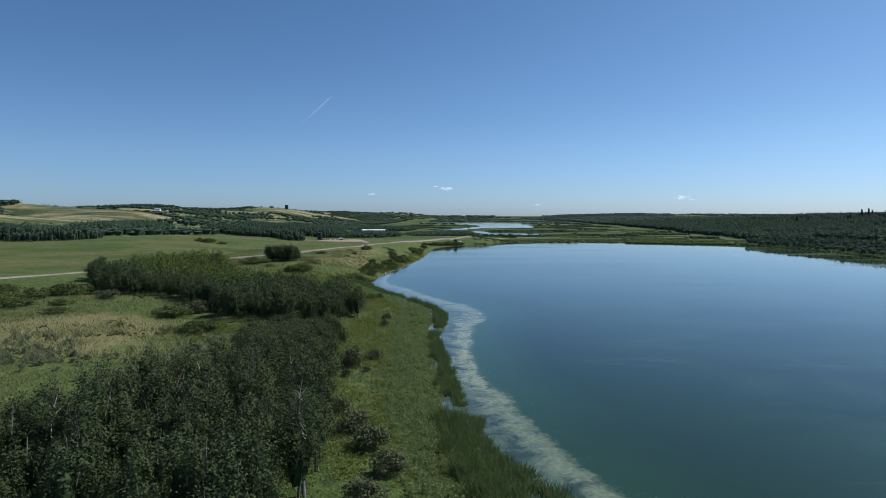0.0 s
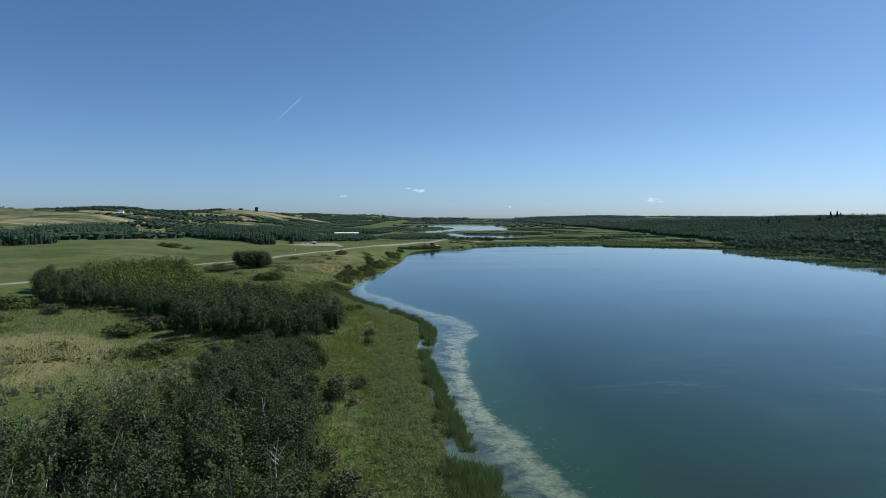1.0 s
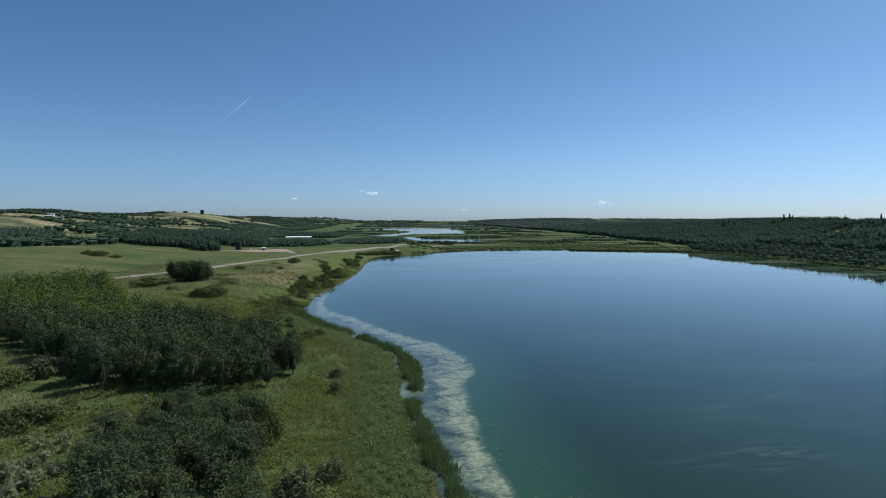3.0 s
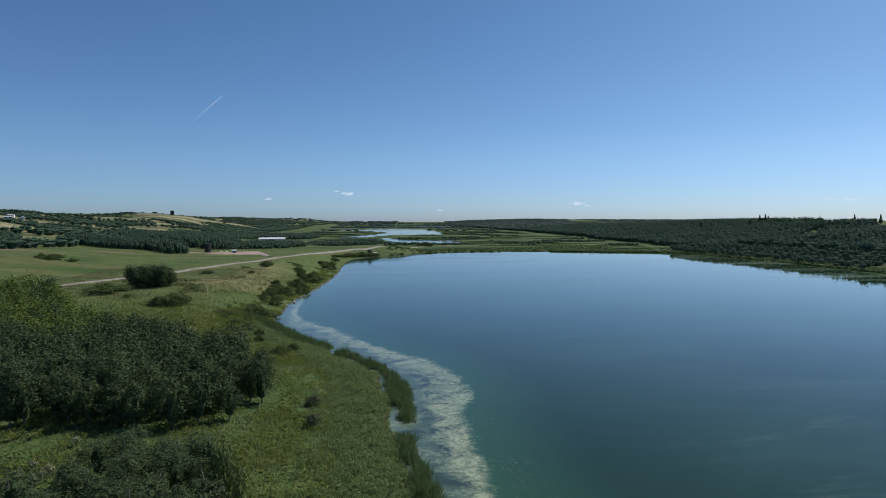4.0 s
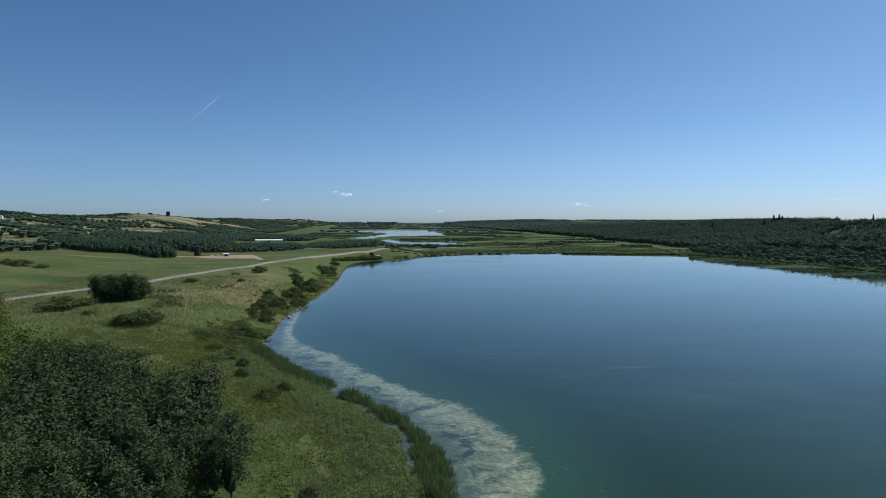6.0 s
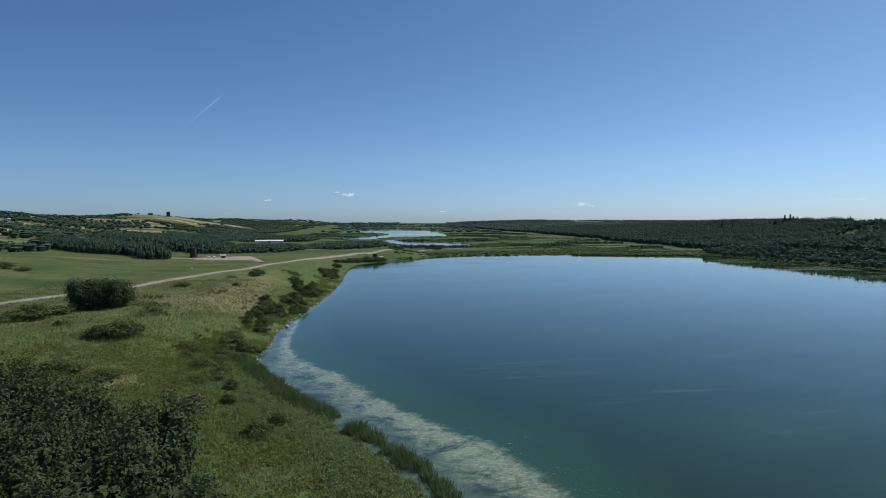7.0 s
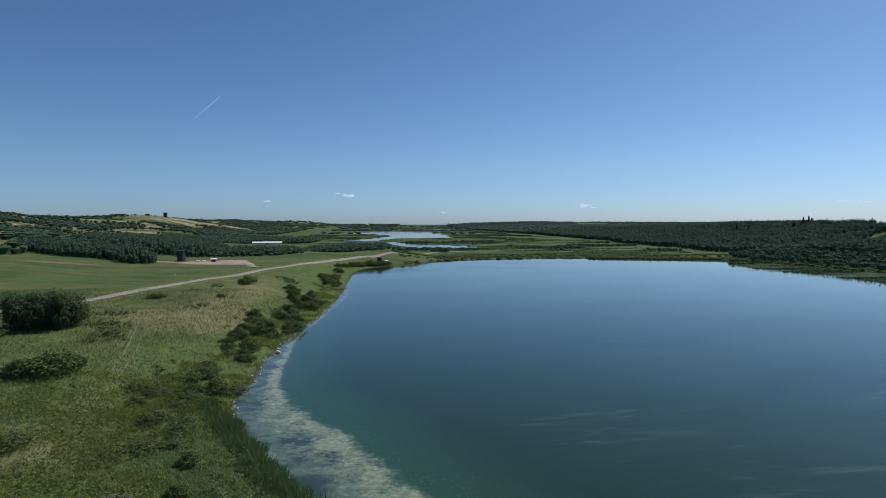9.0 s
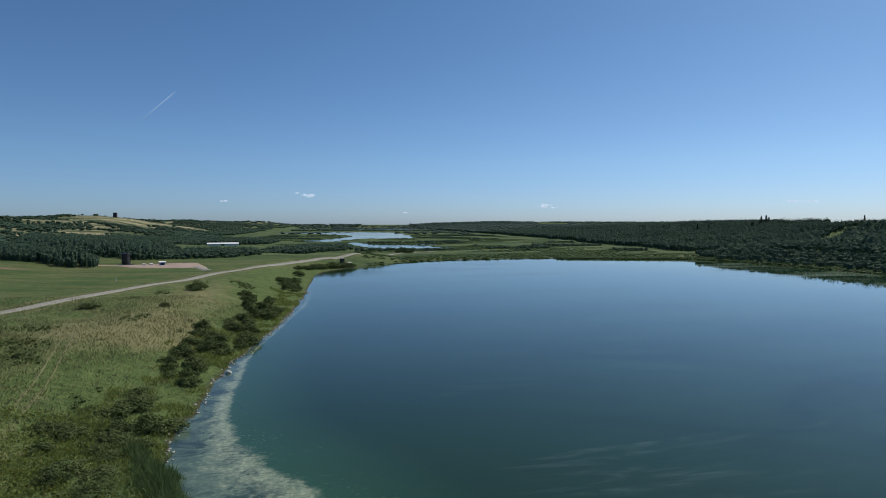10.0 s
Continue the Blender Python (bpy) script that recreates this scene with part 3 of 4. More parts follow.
for line in (TRACKS[0][:4], TRACKS[1]):
    for shift in (-0.7, 0.7):
        ribbon("track", [(x + shift, y) for x, y in line], 0.22, 0.06, RUTS, "pale worn wheel track through the meadow")

PAD = np.array([(-100, 412), (-57, 420), (-47, 384), (-80, 394)], float)
u, v = np.meshgrid(np.linspace(0, 1, 22), np.linspace(0, 1, 14))
px, py = [(PAD[3, k] * (1 - u) + PAD[2, k] * u) * (1 - v) + (PAD[0, k] * (1 - u) + PAD[1, k] * u) * v for k in (0, 1)]
rim = np.minimum(np.minimum(u, 1 - u), np.minimum(v, 1 - v))
pad = mesh_of("pavement", np.stack((px, py, height(px, py) + 0.2 - 0.5 * (rim < 0.01)), -1).reshape(-1, 3), grid_faces(22, 14), PADGRAVEL, True)
tagged(new("pavement", pad), "pinkish gravel well pad in the meadow", "gravel pad", kind="structure")


# ---- trees ----
def crown_leaves(rs, n, tall, reach, start, size, lumps):
    """Leaves gathered in lumps about an upright, uneven oval."""
    way = unit(rs, lumps)
    way[:, 2] = way[:, 2] * 0.8 + 0.15
    out = rs.uniform(0.45, 1.0, lumps) ** 0.6
    mid, half = tall * (1 + start) / 2, tall * (1 - start) / 2
    lump = np.stack((way[:, 0] * out * reach, way[:, 1] * out * reach, mid + way[:, 2] * out * half), 1)
    lump[:, :2] *= (1.15 - 0.6 * np.clip((lump[:, 2] - mid) / half, -0.3, 1))[:, None]
    pick = rs.randint(0, lumps, n)
    spread = rs.uniform(0.6, 1.2, lumps)[pick][:, None] * reach * 0.24
    c = lump[pick] + rs.normal(size=(n, 3)) * spread * (0.85, 0.85, 1.25)
    c[:, 2] = np.maximum(c[:, 2], tall * start * 0.5)
    out = (c - lump[pick]) / reach * 2.2 + (c - (0, 0, mid)) / (reach, reach, half) * 0.5 + (0, 0, 0.25)
    return leaves(rs, c, size, out)


def crown_core(rs, x, y, z, r, h, start=0.1, sides=6, rings=3):
    """The shaded inner mass of each crown, as uneven closed heaps: x, y, z, r and h are arrays. Returns triangles."""
    n = len(x)
    f = np.linspace(start, 0.86 if rings > 2 else 0.7, rings)
    wide = np.interp(f, [0, 0.2, 0.5, 0.8, 1.0], [0.5, 0.85, 1.0, 0.85, 0.4])
    a = np.arange(sides) * 6.2832 / sides + rs.uniform(0, 6.28, (n, 1, 1)) + 0.4 * np.arange(rings)[None, :, None]
    o = r[:, None, None] * wide[None, :, None] * rs.uniform(0.75, 1.2, (n, rings, sides))
    up = z[:, None, None] + h[:, None, None] * (f[None, :, None] + rs.uniform(-0.06, 0.06, (n, rings, sides)))
    ring = np.stack((x[:, None, None] + np.cos(a) * o, y[:, None, None] + np.sin(a) * o, up), -1)
    top = np.stack((x, y, z + h * rs.uniform(0.88, 0.98, n)), -1)
    after, tris = np.roll(ring, -1, 2), []
    for k in range(rings - 1):
        tris += [np.stack((ring[:, k], after[:, k], after[:, k + 1]), 2), np.stack((ring[:, k], after[:, k + 1], ring[:, k + 1]), 2)]
    tris.append(np.stack((ring[:, -1], after[:, -1], np.repeat(top[:, None, :], sides, 1)), 2))
    return np.concatenate(tris, 1).reshape(-1, 3, 3)


def trunk_mesh(rs, tall, thick, limbs=5, start=0.3):
    bm = bmesh.new()
    bend = [Vector((rs.uniform(-1, 1) * 0.02 * tall * k, rs.uniform(-1, 1) * 0.02 * tall * k, tall * 0.93 * k / 4)) for k in range(5)]
    tube(bm, bend, [thick * (1 - 0.8 * k / 4) for k in range(5)], 6)
    for k in range(limbs):
        f = start + (0.85 - start) * k / max(1, limbs - 1)
        a, root = rs.uniform(0, 6.28), bend[0].lerp(bend[4], f)
        reach = tall * 0.22 * (1.1 - f)
        way = Vector((math.cos(a), math.sin(a), 0.9))
        tube(bm, [root, root + way * reach * 0.5, root + way * reach + Vector((0, 0, reach * 0.3))], [thick * 0.4, thick * 0.25, thick * 0.08], 4)
    return bm


def tree(seed, tall, reach, n, size, material, bark, name, label, group, start=0.2, lumps=34):
    rs = np.random.RandomState(seed)
    t = thing(name, label, "tree", group)
    part("trunk", trunk_mesh(rs, tall, 0.016 * tall), bark, t)
    core = crown_core(rs, np.zeros(1), np.zeros(1), np.zeros(1), np.array([reach * 0.4]), np.array([tall * 0.78]), start + 0.15, 7, 4)
    part("crown", soup("crown", np.concatenate((crown_leaves(rs, n, tall, reach, start, size, lumps), core)), material), material, t)
    return t


def plant(kinds, places, rs, low, high, stature=None):
    """Stand copies of the kinds at places; the first of each kind goes to a place of its own."""
    used = {}
    x, y = places
    z = height(x, y)
    for i in range(len(x)):
        k = rs.randint(len(kinds))
        s = rs.uniform(low, high)
        up = s * (stature(x[i], y[i]) if stature else 1.0)
        m = pose(x[i], y[i], z[i] - 0.1, rs.uniform(-3, 3), rs.uniform(-3, 3), rs.uniform(0, 360)) @ Matrix.Diagonal((s * rs.uniform(0.9, 1.1), s * rs.uniform(0.9, 1.1), up, 1))
        if k in used:
            copy_thing(kinds[k], m)
        else:
            used[k] = m
    for k, ob in enumerate(kinds):
        if k in used:
            ob.matrix_basis = used[k]
        else:
            for o in (*ob.children_recursive, ob):
                bpy.data.objects.remove(o)


GROVE_NEAR = [(-9.6, 33), (-10, 46), (-10.8, 57), (-12.6, 70), (-15.2, 83), (-17.5, 96), (-19.5, 106), (-24, 109), (-29, 106), (-31, 97), (-29, 86), (-24.6, 81), (-23.8, 75), (-29, 71), (-31.5, 65), (-31.5, 58), (-34, 52), (-41, 45), (-46, 40), (-46, 33)]
GROVE_FAR = [(-103, 174), (-92, 158), (-82, 149), (-66, 148), (-50, 127), (-43, 119), (-30, 118), (-22, 119), (-17, 126), (-20, 138), (-24, 150), (-30, 156), (-40, 163), (-50, 174), (-61, 184), (-71, 198), (-79, 216), (-92, 220), (-103, 204)]
rs = np.random.RandomState(4)
kinds = [tree(10 + k, 6.5 + 0.45 * k, 1.05 + 0.12 * k, 2000, 0.138, ASPEN, BARK, "aspen_tree", "dense dark green aspen in the lakeside grove", "aspens in the near grove", 0.14, 30) for k in range(5)]
plant(kinds, scattered(rs, GROVE_NEAR, 2.45), rs, 0.78, 1.2, lambda x, y: float(np.interp(y, [30, 55, 75, 90, 108], [1.0, 0.95, 0.82, 0.66, 0.5])))


# ---- woods too far off to count ----
def woods(name, x, y, tall, reach, m, size, material, label, seed, low=0.65, high=1.25, sides=6, rings=3, outline=None):
    """Many crowns in one mesh, each an uneven heap with m leaf clumps about it."""
    rs = np.random.RandomState(seed)
    n = len(x)
    z = height(x, y)
    h, r = tall * rs.uniform(low, high, n), reach * rs.uniform(0.7, 1.3, n)
    if outline:
        h *= 0.6 + 0.4 * smooth(0, 7, -outline_distance(np.array(outline, float), x, y))
    way = unit(rs, n * m).reshape(n, m, 3)
    way[:, :, 2] = way[:, :, 2] * 0.75 + 0.3
    out = rs.uniform(0.7, 1.08, (n, m, 1))
    c = np.stack((x, y, z + h * 0.42), 1)[:, None, :] + way * out * np.stack((r, r, h * 0.58), 1)[:, None, :]
    loose = leaves(rs, c.reshape(-1, 3), size, way.reshape(-1, 3) + (0, 0, 0.35))
    core = crown_core(rs, x, y, z, r * (0.74 if m < 100 else 0.55), h * (0.88 if m < 100 else 0.74), 0.06, sides, rings)
    return tagged(new(name, soup(name, np.concatenate((loose, core)), material)), label, "woods", kind="stuff")


kinds = [tree(30 + k, 6.8 + 0.5 * k, 1.35 + 0.12 * k, 1800, 0.18, ASPEN, BARK, "poplar_tree", "leafy green poplar at the edge of the meadow grove", "poplars in the meadow grove", 0.08, 50) for k in range(4)]
x, y = scattered(rs, GROVE_FAR, 2.7)
front = np.interp(x, [-103, -82, -66, -50, -43, -24, -17], [174, 149, 146, 127, 121, 122, 127])
edge = y - front < 9
plant(kinds, (x[edge], y[edge]), rs, 0.75, 1.15, lambda x, y: 0.74)
back = (x > -52) | (y - front < 22) | (rs.uniform(size=len(x)) < 0.15)
woods("aspen_thicket", x[~edge & back], y[~edge & back], 4.9, 1.7, 300, 0.27, ASPEN, "dense canopy of dark green aspens", 58, 0.7, 1.25)
woods("poplar_thicket", x[~edge & ~back], y[~edge & ~back], 4.9, 1.7, 300, 0.27, POPLAR, "dense canopy of bright green young poplars", 59, 0.7, 1.25)

STANDS = [[(-262, 296), (-212, 290), (-180, 296), (-176, 312), (-215, 335), (-270, 340)], [(-262, 408), (-212, 402), (-207, 430), (-224, 500), (-240, 526), (-278, 520)],
          [(-92, 396), (-106, 397), (-121, 408), (-150, 438), (-175, 466), (-196, 490), (-206, 506), (-180, 502), (-140, 458), (-110, 426), (-95, 411)],
          [(-190, 560), (-118, 474), (-92, 447), (-80, 450), (-84, 520), (-105, 600), (-140, 640), (-230, 680)],
          [(-40, 575), (-12, 580), (0, 600), (30, 650), (34, 700), (-5, 720), (-45, 640)], [(-80, 452), (-66, 456), (-50, 464), (-34, 488), (-36, 540), (-60, 575), (-85, 520)], [(-230, 700), (-120, 720), (-110, 770), (-50, 780), (-40, 900), (-150, 1000), (-260, 900)]]
for k, outline in enumerate(STANDS):
    x, y = scattered(rs, outline, (2.5, 3.4, 2.3, 2.8, 4.2, 3, 4.6)[k])
    woods("tree_stand", x, y, (7.6, 6.6, 7.2, 7.2, 5, 4.2, 6)[k], (1.4, 1.8, 1.3, 1.5, 2.2, 1.7, 2.4)[k], (26, 18, 38, 18, 12, 20, 8)[k], (0.55, 0.7, 0.45, 0.6, 0.8, 0.6, 1.0)[k], HAZYWOODS, "dark green stand of aspen and poplar beyond the field", 60 + k, 0.8 if k < 3 else 0.65, 1.12 if k < 3 else 1.15, 5, 2, outline)
x, y = scattered(rs, [(250, 260), (640, 260), (760, 1100), (700, 1500), (360, 1400), (285, 640), (255, 420)], 4.3)
r = x - foot(FOOT_RIGHT, y)
keep = (r > 2 + 10 * patchy(x, y, 50, 71)) & (r < np.where((y > 620) & (y < 840), 235, 340)) & ~(within([(470, 520), (640, 560), (640, 640), (520, 600)], x, y)) & (near_line(CLEARING, x, y) > 6)
near = keep & (y < 760)
keep &= ~near
woods("hillside_woods", x[near], y[near], 6.6, 2.3, 12, 0.8, HAZYWOODS, "dense dark woodland covering the far valley side", 71, 0.7, 1.15, 5, 2)
woods("hillside_woods", x[keep], y[keep], 7.0, 2.7, 4, 1.2, HAZYWOODS, "dense dark woodland covering the far valley side", 72, sides=5, rings=2)
x, y = scattered(rs, [(360, 1400), (760, 1400), (1200, 3200), (520, 3200), (430, 2200)], 17)
woods("distant_woods", x, y, 8, 8, 8, 2.6, HAZYFARWOODS, "distant wooded valley side", 73, sides=5, rings=2)
x, y = scattered(rs, [(-1000, 350), (-150, 350), (-120, 1500), (60, 3000), (-1100, 3000)], 8.4)
q = patchy(x, y, 110, 74) + 0.5 * patchy(x, y, 30, 75)
left = foot(FOOT_LEFT, y) - x
q = q - 0.3 * spurs(x, y) - 1.1 * patch(x, y, -408, 1500, 75, 120) - 1.4 * patch(x, y, -330, 520, 110, 100)
keep = (q > -0.22 + 0.32 * smooth(40, 170, left) - 0.3 * smooth(330, 430, left)) & (left > -10) & (x > -0.8 * y - 40)
woods("hill_thickets", x[keep], y[keep], 4.6, 4.7, 5, 1.4, HAZYWOODS, "dark thickets scattered over the grassy hills", 76, sides=5, rings=2)
x, y = scattered(rs, [(-1500, 2750), (2600, 2750), (2600, 3280), (-1500, 3280)], 30)
keep = waves(x, y, 700, 77) > -0.25
woods("distant_woods", x[keep], y[keep], 6, 14, 6, 4, HAZYFARWOODS, "distant dark woods on the horizon", 78, sides=5, rings=2)

x, y = scattered(rs, [(-60, 1350), (330, 1350), (430, 2200), (540, 3200), (0, 3200)], 30)
keep = (patchy(x, y, 160, 79) > 0.0) & (shore_distance(x, y) > 12)
woods("distant_woods", x[keep], y[keep], 4, 10, 8, 3.0, HAZYFARWOODS, "distant dark thickets along the valley floor", 80, sides=5, rings=2)

# low brush, marsh tussocks and pond-side bushes
x, y = scattered(rs, [(20, 455), (240, 470), (270, 640), (310, 900), (320, 1300), (-60, 1300), (-90, 900), (30, 640)], 4.5)
d = shore_distance(x, y)
q = patchy(x * 0.5, y, 50, 84) + 0.6 * patchy(x * 0.6, y, 20, 85)
keep = (d > 0.5) & (q > 0.45)
woods("dark_reeds", x[keep], y[keep], 0.9, 2.4, 8, 0.7, MARSHREED, "darker reed beds in strips across the marsh", 89, sides=5, rings=2)
keep = (d > 0.5) & (((q > 0.1) & (q < 0.45)) | (d < 5))
woods("marsh_reeds", x[keep], y[keep], 0.6, 2.4, 6, 0.7, MARSHREED, "green reed and sedge beds between the ponds", 86, sides=5, rings=2)
keep = (d > 3) & (q > 0.68) & (y > 560)
woods("marsh_bushes", x[keep], y[keep], 2.4, 2.2, 18, 0.6, HAZYWOODS, "dark willow thickets on the marsh", 87)
x, y = scattered(rs, [(228, 300), (262, 300), (268, 470), (235, 475)], 3.2)
keep = shore_distance(x, y) > 0.3
woods("shore_bushes", x[keep], y[keep], 3.4, 2.0, 24, 0.6, HAZYWOODS, "dark bushes crowding the far shore", 88)
x, y = scattered(rs, [(150, 500), (205, 484), (240, 464), (247, 402), (243, 326), (236, 250), (225, 250), (230, 400), (222, 462), (180, 474), (148, 488)], 1.7)
keep = np.abs(shore_distance(x, y) - 1) < 4
woods("shore_reeds", x[keep], y[keep], 1.3, 1.5, 10, 0.6, MARSHREED, "dull green reeds fringing the wooded shore", 97, sides=5, rings=2)
x, y = scattered(rs, [(-26, 192), (-30, 186), (-16, 160), (-13, 120), (-12, 90), (-6, 60), (-2, 38), (16, 38), (8, 56), (4, 90), (3, 124), (-3, 148), (-14, 172)], 0.85)
d = shore_distance(x, y)
keep = (d > 0.2) & (d < 8.2 + 2 * patchy(x, y, 12, 91)) & (patchy(x, y, 3, 92) > -0.75)
def hummocks(name, x, y, tall, reach, m, size, material, label, category, seed):
    """Low leafy mounds growing side by side, each a dark heart under a crowd of blades."""
    rs = np.random.RandomState(seed)
    n, z = len(x), height(x, y)
    h, r = tall * rs.uniform(0.6, 1.3, n), reach * rs.uniform(0.65, 1.3, n)
    core = crown_core(rs, x, y, z - 0.05, r * 0.32, h * 0.55, 0.02, 5, 2)
    spot = np.stack((x, y, z), 1)
    blade = tufts(rs, spot, 1.0, 0.075, m, 1.0).reshape(n, m, 3, 3) - spot[:, None, None, :]
    blade = blade * np.stack((r, r, h), 1)[:, None, None, :] * (0.6, 0.6, 1) + spot[:, None, None, :]
    way = unit(rs, n * m // 2).reshape(n, m // 2, 3)
    way[:, :, 2] = np.abs(way[:, :, 2])
    leaf = leaves(rs, (spot[:, None, :] + way * np.stack((r, r, h), 1)[:, None, :] * 0.95).reshape(-1, 3), size, way.reshape(-1, 3))
    return tagged(new(name, soup(name, np.concatenate((blade.reshape(-1, 3, 3), leaf, core)), material)), label, category, kind="stuff")


hummocks("sedge_hummocks", x[keep], y[keep], 0.75, 0.5, 46, 0.125, SEDGE, "pale green sedge hummocks along the shore", "sedge", 93)
x, y = scattered(rs, [(-52, 100), (-30, 96), (-16, 60), (-6, 60), (-9, 120), (-16, 160), (-30, 192), (-46, 196), (-30, 160), (-16, 134), (-20, 114), (-34, 112)], 1.0)
keep = (shore_distance(x, y) > 7.5) & (patchy(x, y, 9, 94) + 0.6 * patchy(x, y, 3, 96) > -0.35) & ~within(GROVE_NEAR, x, y) & (near_line(TRACKS[2], x, y) > 3.2)
hummocks("weed_clumps", x[keep], y[keep], 0.42, 0.6, 20, 0.13, WEED, "leafy yellow-green weed clumps in the meadow", "weeds", 95)
x, y = scattered(rs, [(-95, 95), (-40, 95), (-30, 190), (-26, 330), (-45, 340), (-95, 235)], 1.3)
keep = (patchy(x, y, 14, 81) + 0.5 * patchy(x, y, 5, 82) > 0.92) & (shore_distance(x, y) > 6) & (near_line(ROAD, x, y) > 6)
hummocks("low_brush", x[keep], y[keep], 0.7, 0.8, 26, 0.19, SHRUB, "low dark brush scattered through the dry grass", "brush", 83)


# ---- shrubs ----
def shrub(seed, wide, tall, n, size, material, name, label, group=""):
    """A mound of several leafy heads on thin stems."""
    rs = np.random.RandomState(seed)
    t = thing(name, label, "shrub", group)
    bm = bmesh.new()
    heads = []
    for k in range(26):
        a, o = rs.uniform(0, 6.28), rs.uniform(0.05, 0.4) * wide
        heads.append((math.cos(a) * o, math.sin(a) * o, tall * (0.78 - 1.25 * o / wide) * rs.uniform(0.6, 1.1)))
        if k < 7:
            tube(bm, [(heads[-1][0] * 0.3, heads[-1][1] * 0.3, -0.1), (heads[-1][0] * 0.6, heads[-1][1] * 0.6, heads[-1][2] * 0.5), heads[-1]], [0.02, 0.014, 0.005], 4)
    part("branchwork", bm, BARK, t)
    heads = np.array(heads)
    pick = rs.randint(0, len(heads), n)
    way = unit(rs, n) * (rs.uniform(0.4, 1.0, n) ** 0.5)[:, None] * rs.uniform(0.7, 1.3, len(heads))[pick][:, None]
    c = heads[pick] + way * (wide * 0.15, wide * 0.15, tall * 0.27)
    c[:, 2] = np.abs(c[:, 2]) + 0.02 * tall
    part("foliage", soup("foliage", leaves(rs, c, size, way + (0, 0, 0.3)), material), material, t)
    return t


def shrubs(places, make, seed, tall=1.0):
    """places: x, y, width, height."""
    kinds, first = [make(seed + k) for k in range(3)], []
    rs = np.random.RandomState(seed)
    for i, (x, y, w, h) in enumerate(places):
        w *= 1.15
        m = pose(x, y, float(height(np.array([x]), np.array([y]))[0]), 0, 0, rs.uniform(0, 360)) @ Matrix.Diagonal((w, w * rs.uniform(0.85, 1.1), h / tall, 1))
        if i > 2:
            copy_thing(kinds[i % 3], m)
        else:
            first.append(m)
    for ob, m in zip(kinds, first):
        ob.matrix_basis = m


# the copies are scaled from a mound one metre wide and high
DARK = [(-69.9, 221.3, 11.6, 2.7), (-48.3, 204, 7, 3.2), (-51.5, 203, 5, 2.4), (-62.2, 212.5, 1.8, 1), (-49, 223.7, 1.5, 0.9), (-55.3, 271.3, 5.5, 1.4), (-39.6, 306.2, 7, 2.6),
        (-40.7, 272.3, 2, 1.2), (-54, 181.4, 4.6, 3.3), (-49.9, 183.3, 7.2, 2.0), (-42.8, 180.6, 4.7, 1.5), (-50.2, 171, 4, 4.2), (-19, 156.9, 4.1, 1.6), (-17.3, 160.9, 2.4, 1.4),
        (-24.2, 169.6, 2.7, 1.3), (-25.1, 176.9, 2.4, 1.3), (-32, 188.2, 2.7, 1.4), (-28.2, 185.6, 2.1, 1.1), (-18.1, 101, 4.2, 4.6), (-43.2, 106.6, 6.3, 2.6), (-55.7, 123.1, 8, 2.4),
        (-94.9, 139.1, 6.4, 3), (-93.9, 150.9, 11, 3.6), (-107, 146, 8, 3), (-101, 137, 8, 2.4), (-91, 128, 7, 2.2), (-78, 122, 6, 1.5), (-98, 126, 9, 2), (-84, 133, 5, 1.6),
        (-121, 310, 9, 2.6), (-127, 313, 5, 2), (-114, 308, 5, 1.6), (58, 576, 6, 3.8), (63, 578, 6, 4.4), (67, 577, 5, 3.2), (36, 580, 6, 2.4), (28, 574, 5, 2)]
BELT = [(-35.9, 206.7, 8.4, 2.6), (-33, 218.4, 5.5, 3), (-27.3, 210.5, 5, 2.9), (-28.6, 203.5, 3.7, 2.2), (-32.3, 198.6, 5, 2.1), (-29.6, 197, 2.4, 1.5), (-30.5, 258.1, 9, 3.6), (-29.5, 237.6, 7, 3.8),
        (-27, 278.6, 7.1, 3.1), (-24, 298.3, 9, 4), (-27.5, 246, 5, 2.9), (-27, 265, 6, 3), (-18.7, 315, 7, 3.6), (-23, 322, 6, 3), (-17, 345, 6, 3), (-15.6, 363.6, 8, 3.6), (-14, 390, 6, 2.4),
        (-14, 416, 5, 2.2), (-35, 228, 6, 2.2), (-33, 248, 6, 2.4), (-22.5, 285, 4, 2), (-19.3, 268.9, 1.4, 1.2), (3, 436, 8, 3), (-3, 430, 7, 2.6), (9, 440, 7, 3), (-8, 424, 6, 2.4), (0, 434, 7, 2.4), (6, 438.5, 7, 2.6), (12, 443, 6, 2.4), (-6, 428, 6, 2.4), (-11, 421, 6, 2)]
GREY = [(-13.2, 87.5, 4.4, 3.4), (-10.6, 92.3, 3, 1.9), (-13.1, 81.4, 1.5, 1.5), (-10.9, 84.7, 1.3, 1), (-12, 126.6, 2.1, 1.7), (-11.8, 119, 2.1, 1.8), (-27.7, 164.8, 5, 2.6), (-52.2, 127.6, 5, 3.2),
        (-79.1, 142.6, 4.9, 2.6), (-18.4, 99, 3.3, 3), (-4.8, 52, 3.4, 2.4), (-6.8, 57, 4, 2.8), (-9, 61.5, 4, 2.6), (-11.5, 67, 3, 2.2), (-6, 46, 3.6, 2.4)]
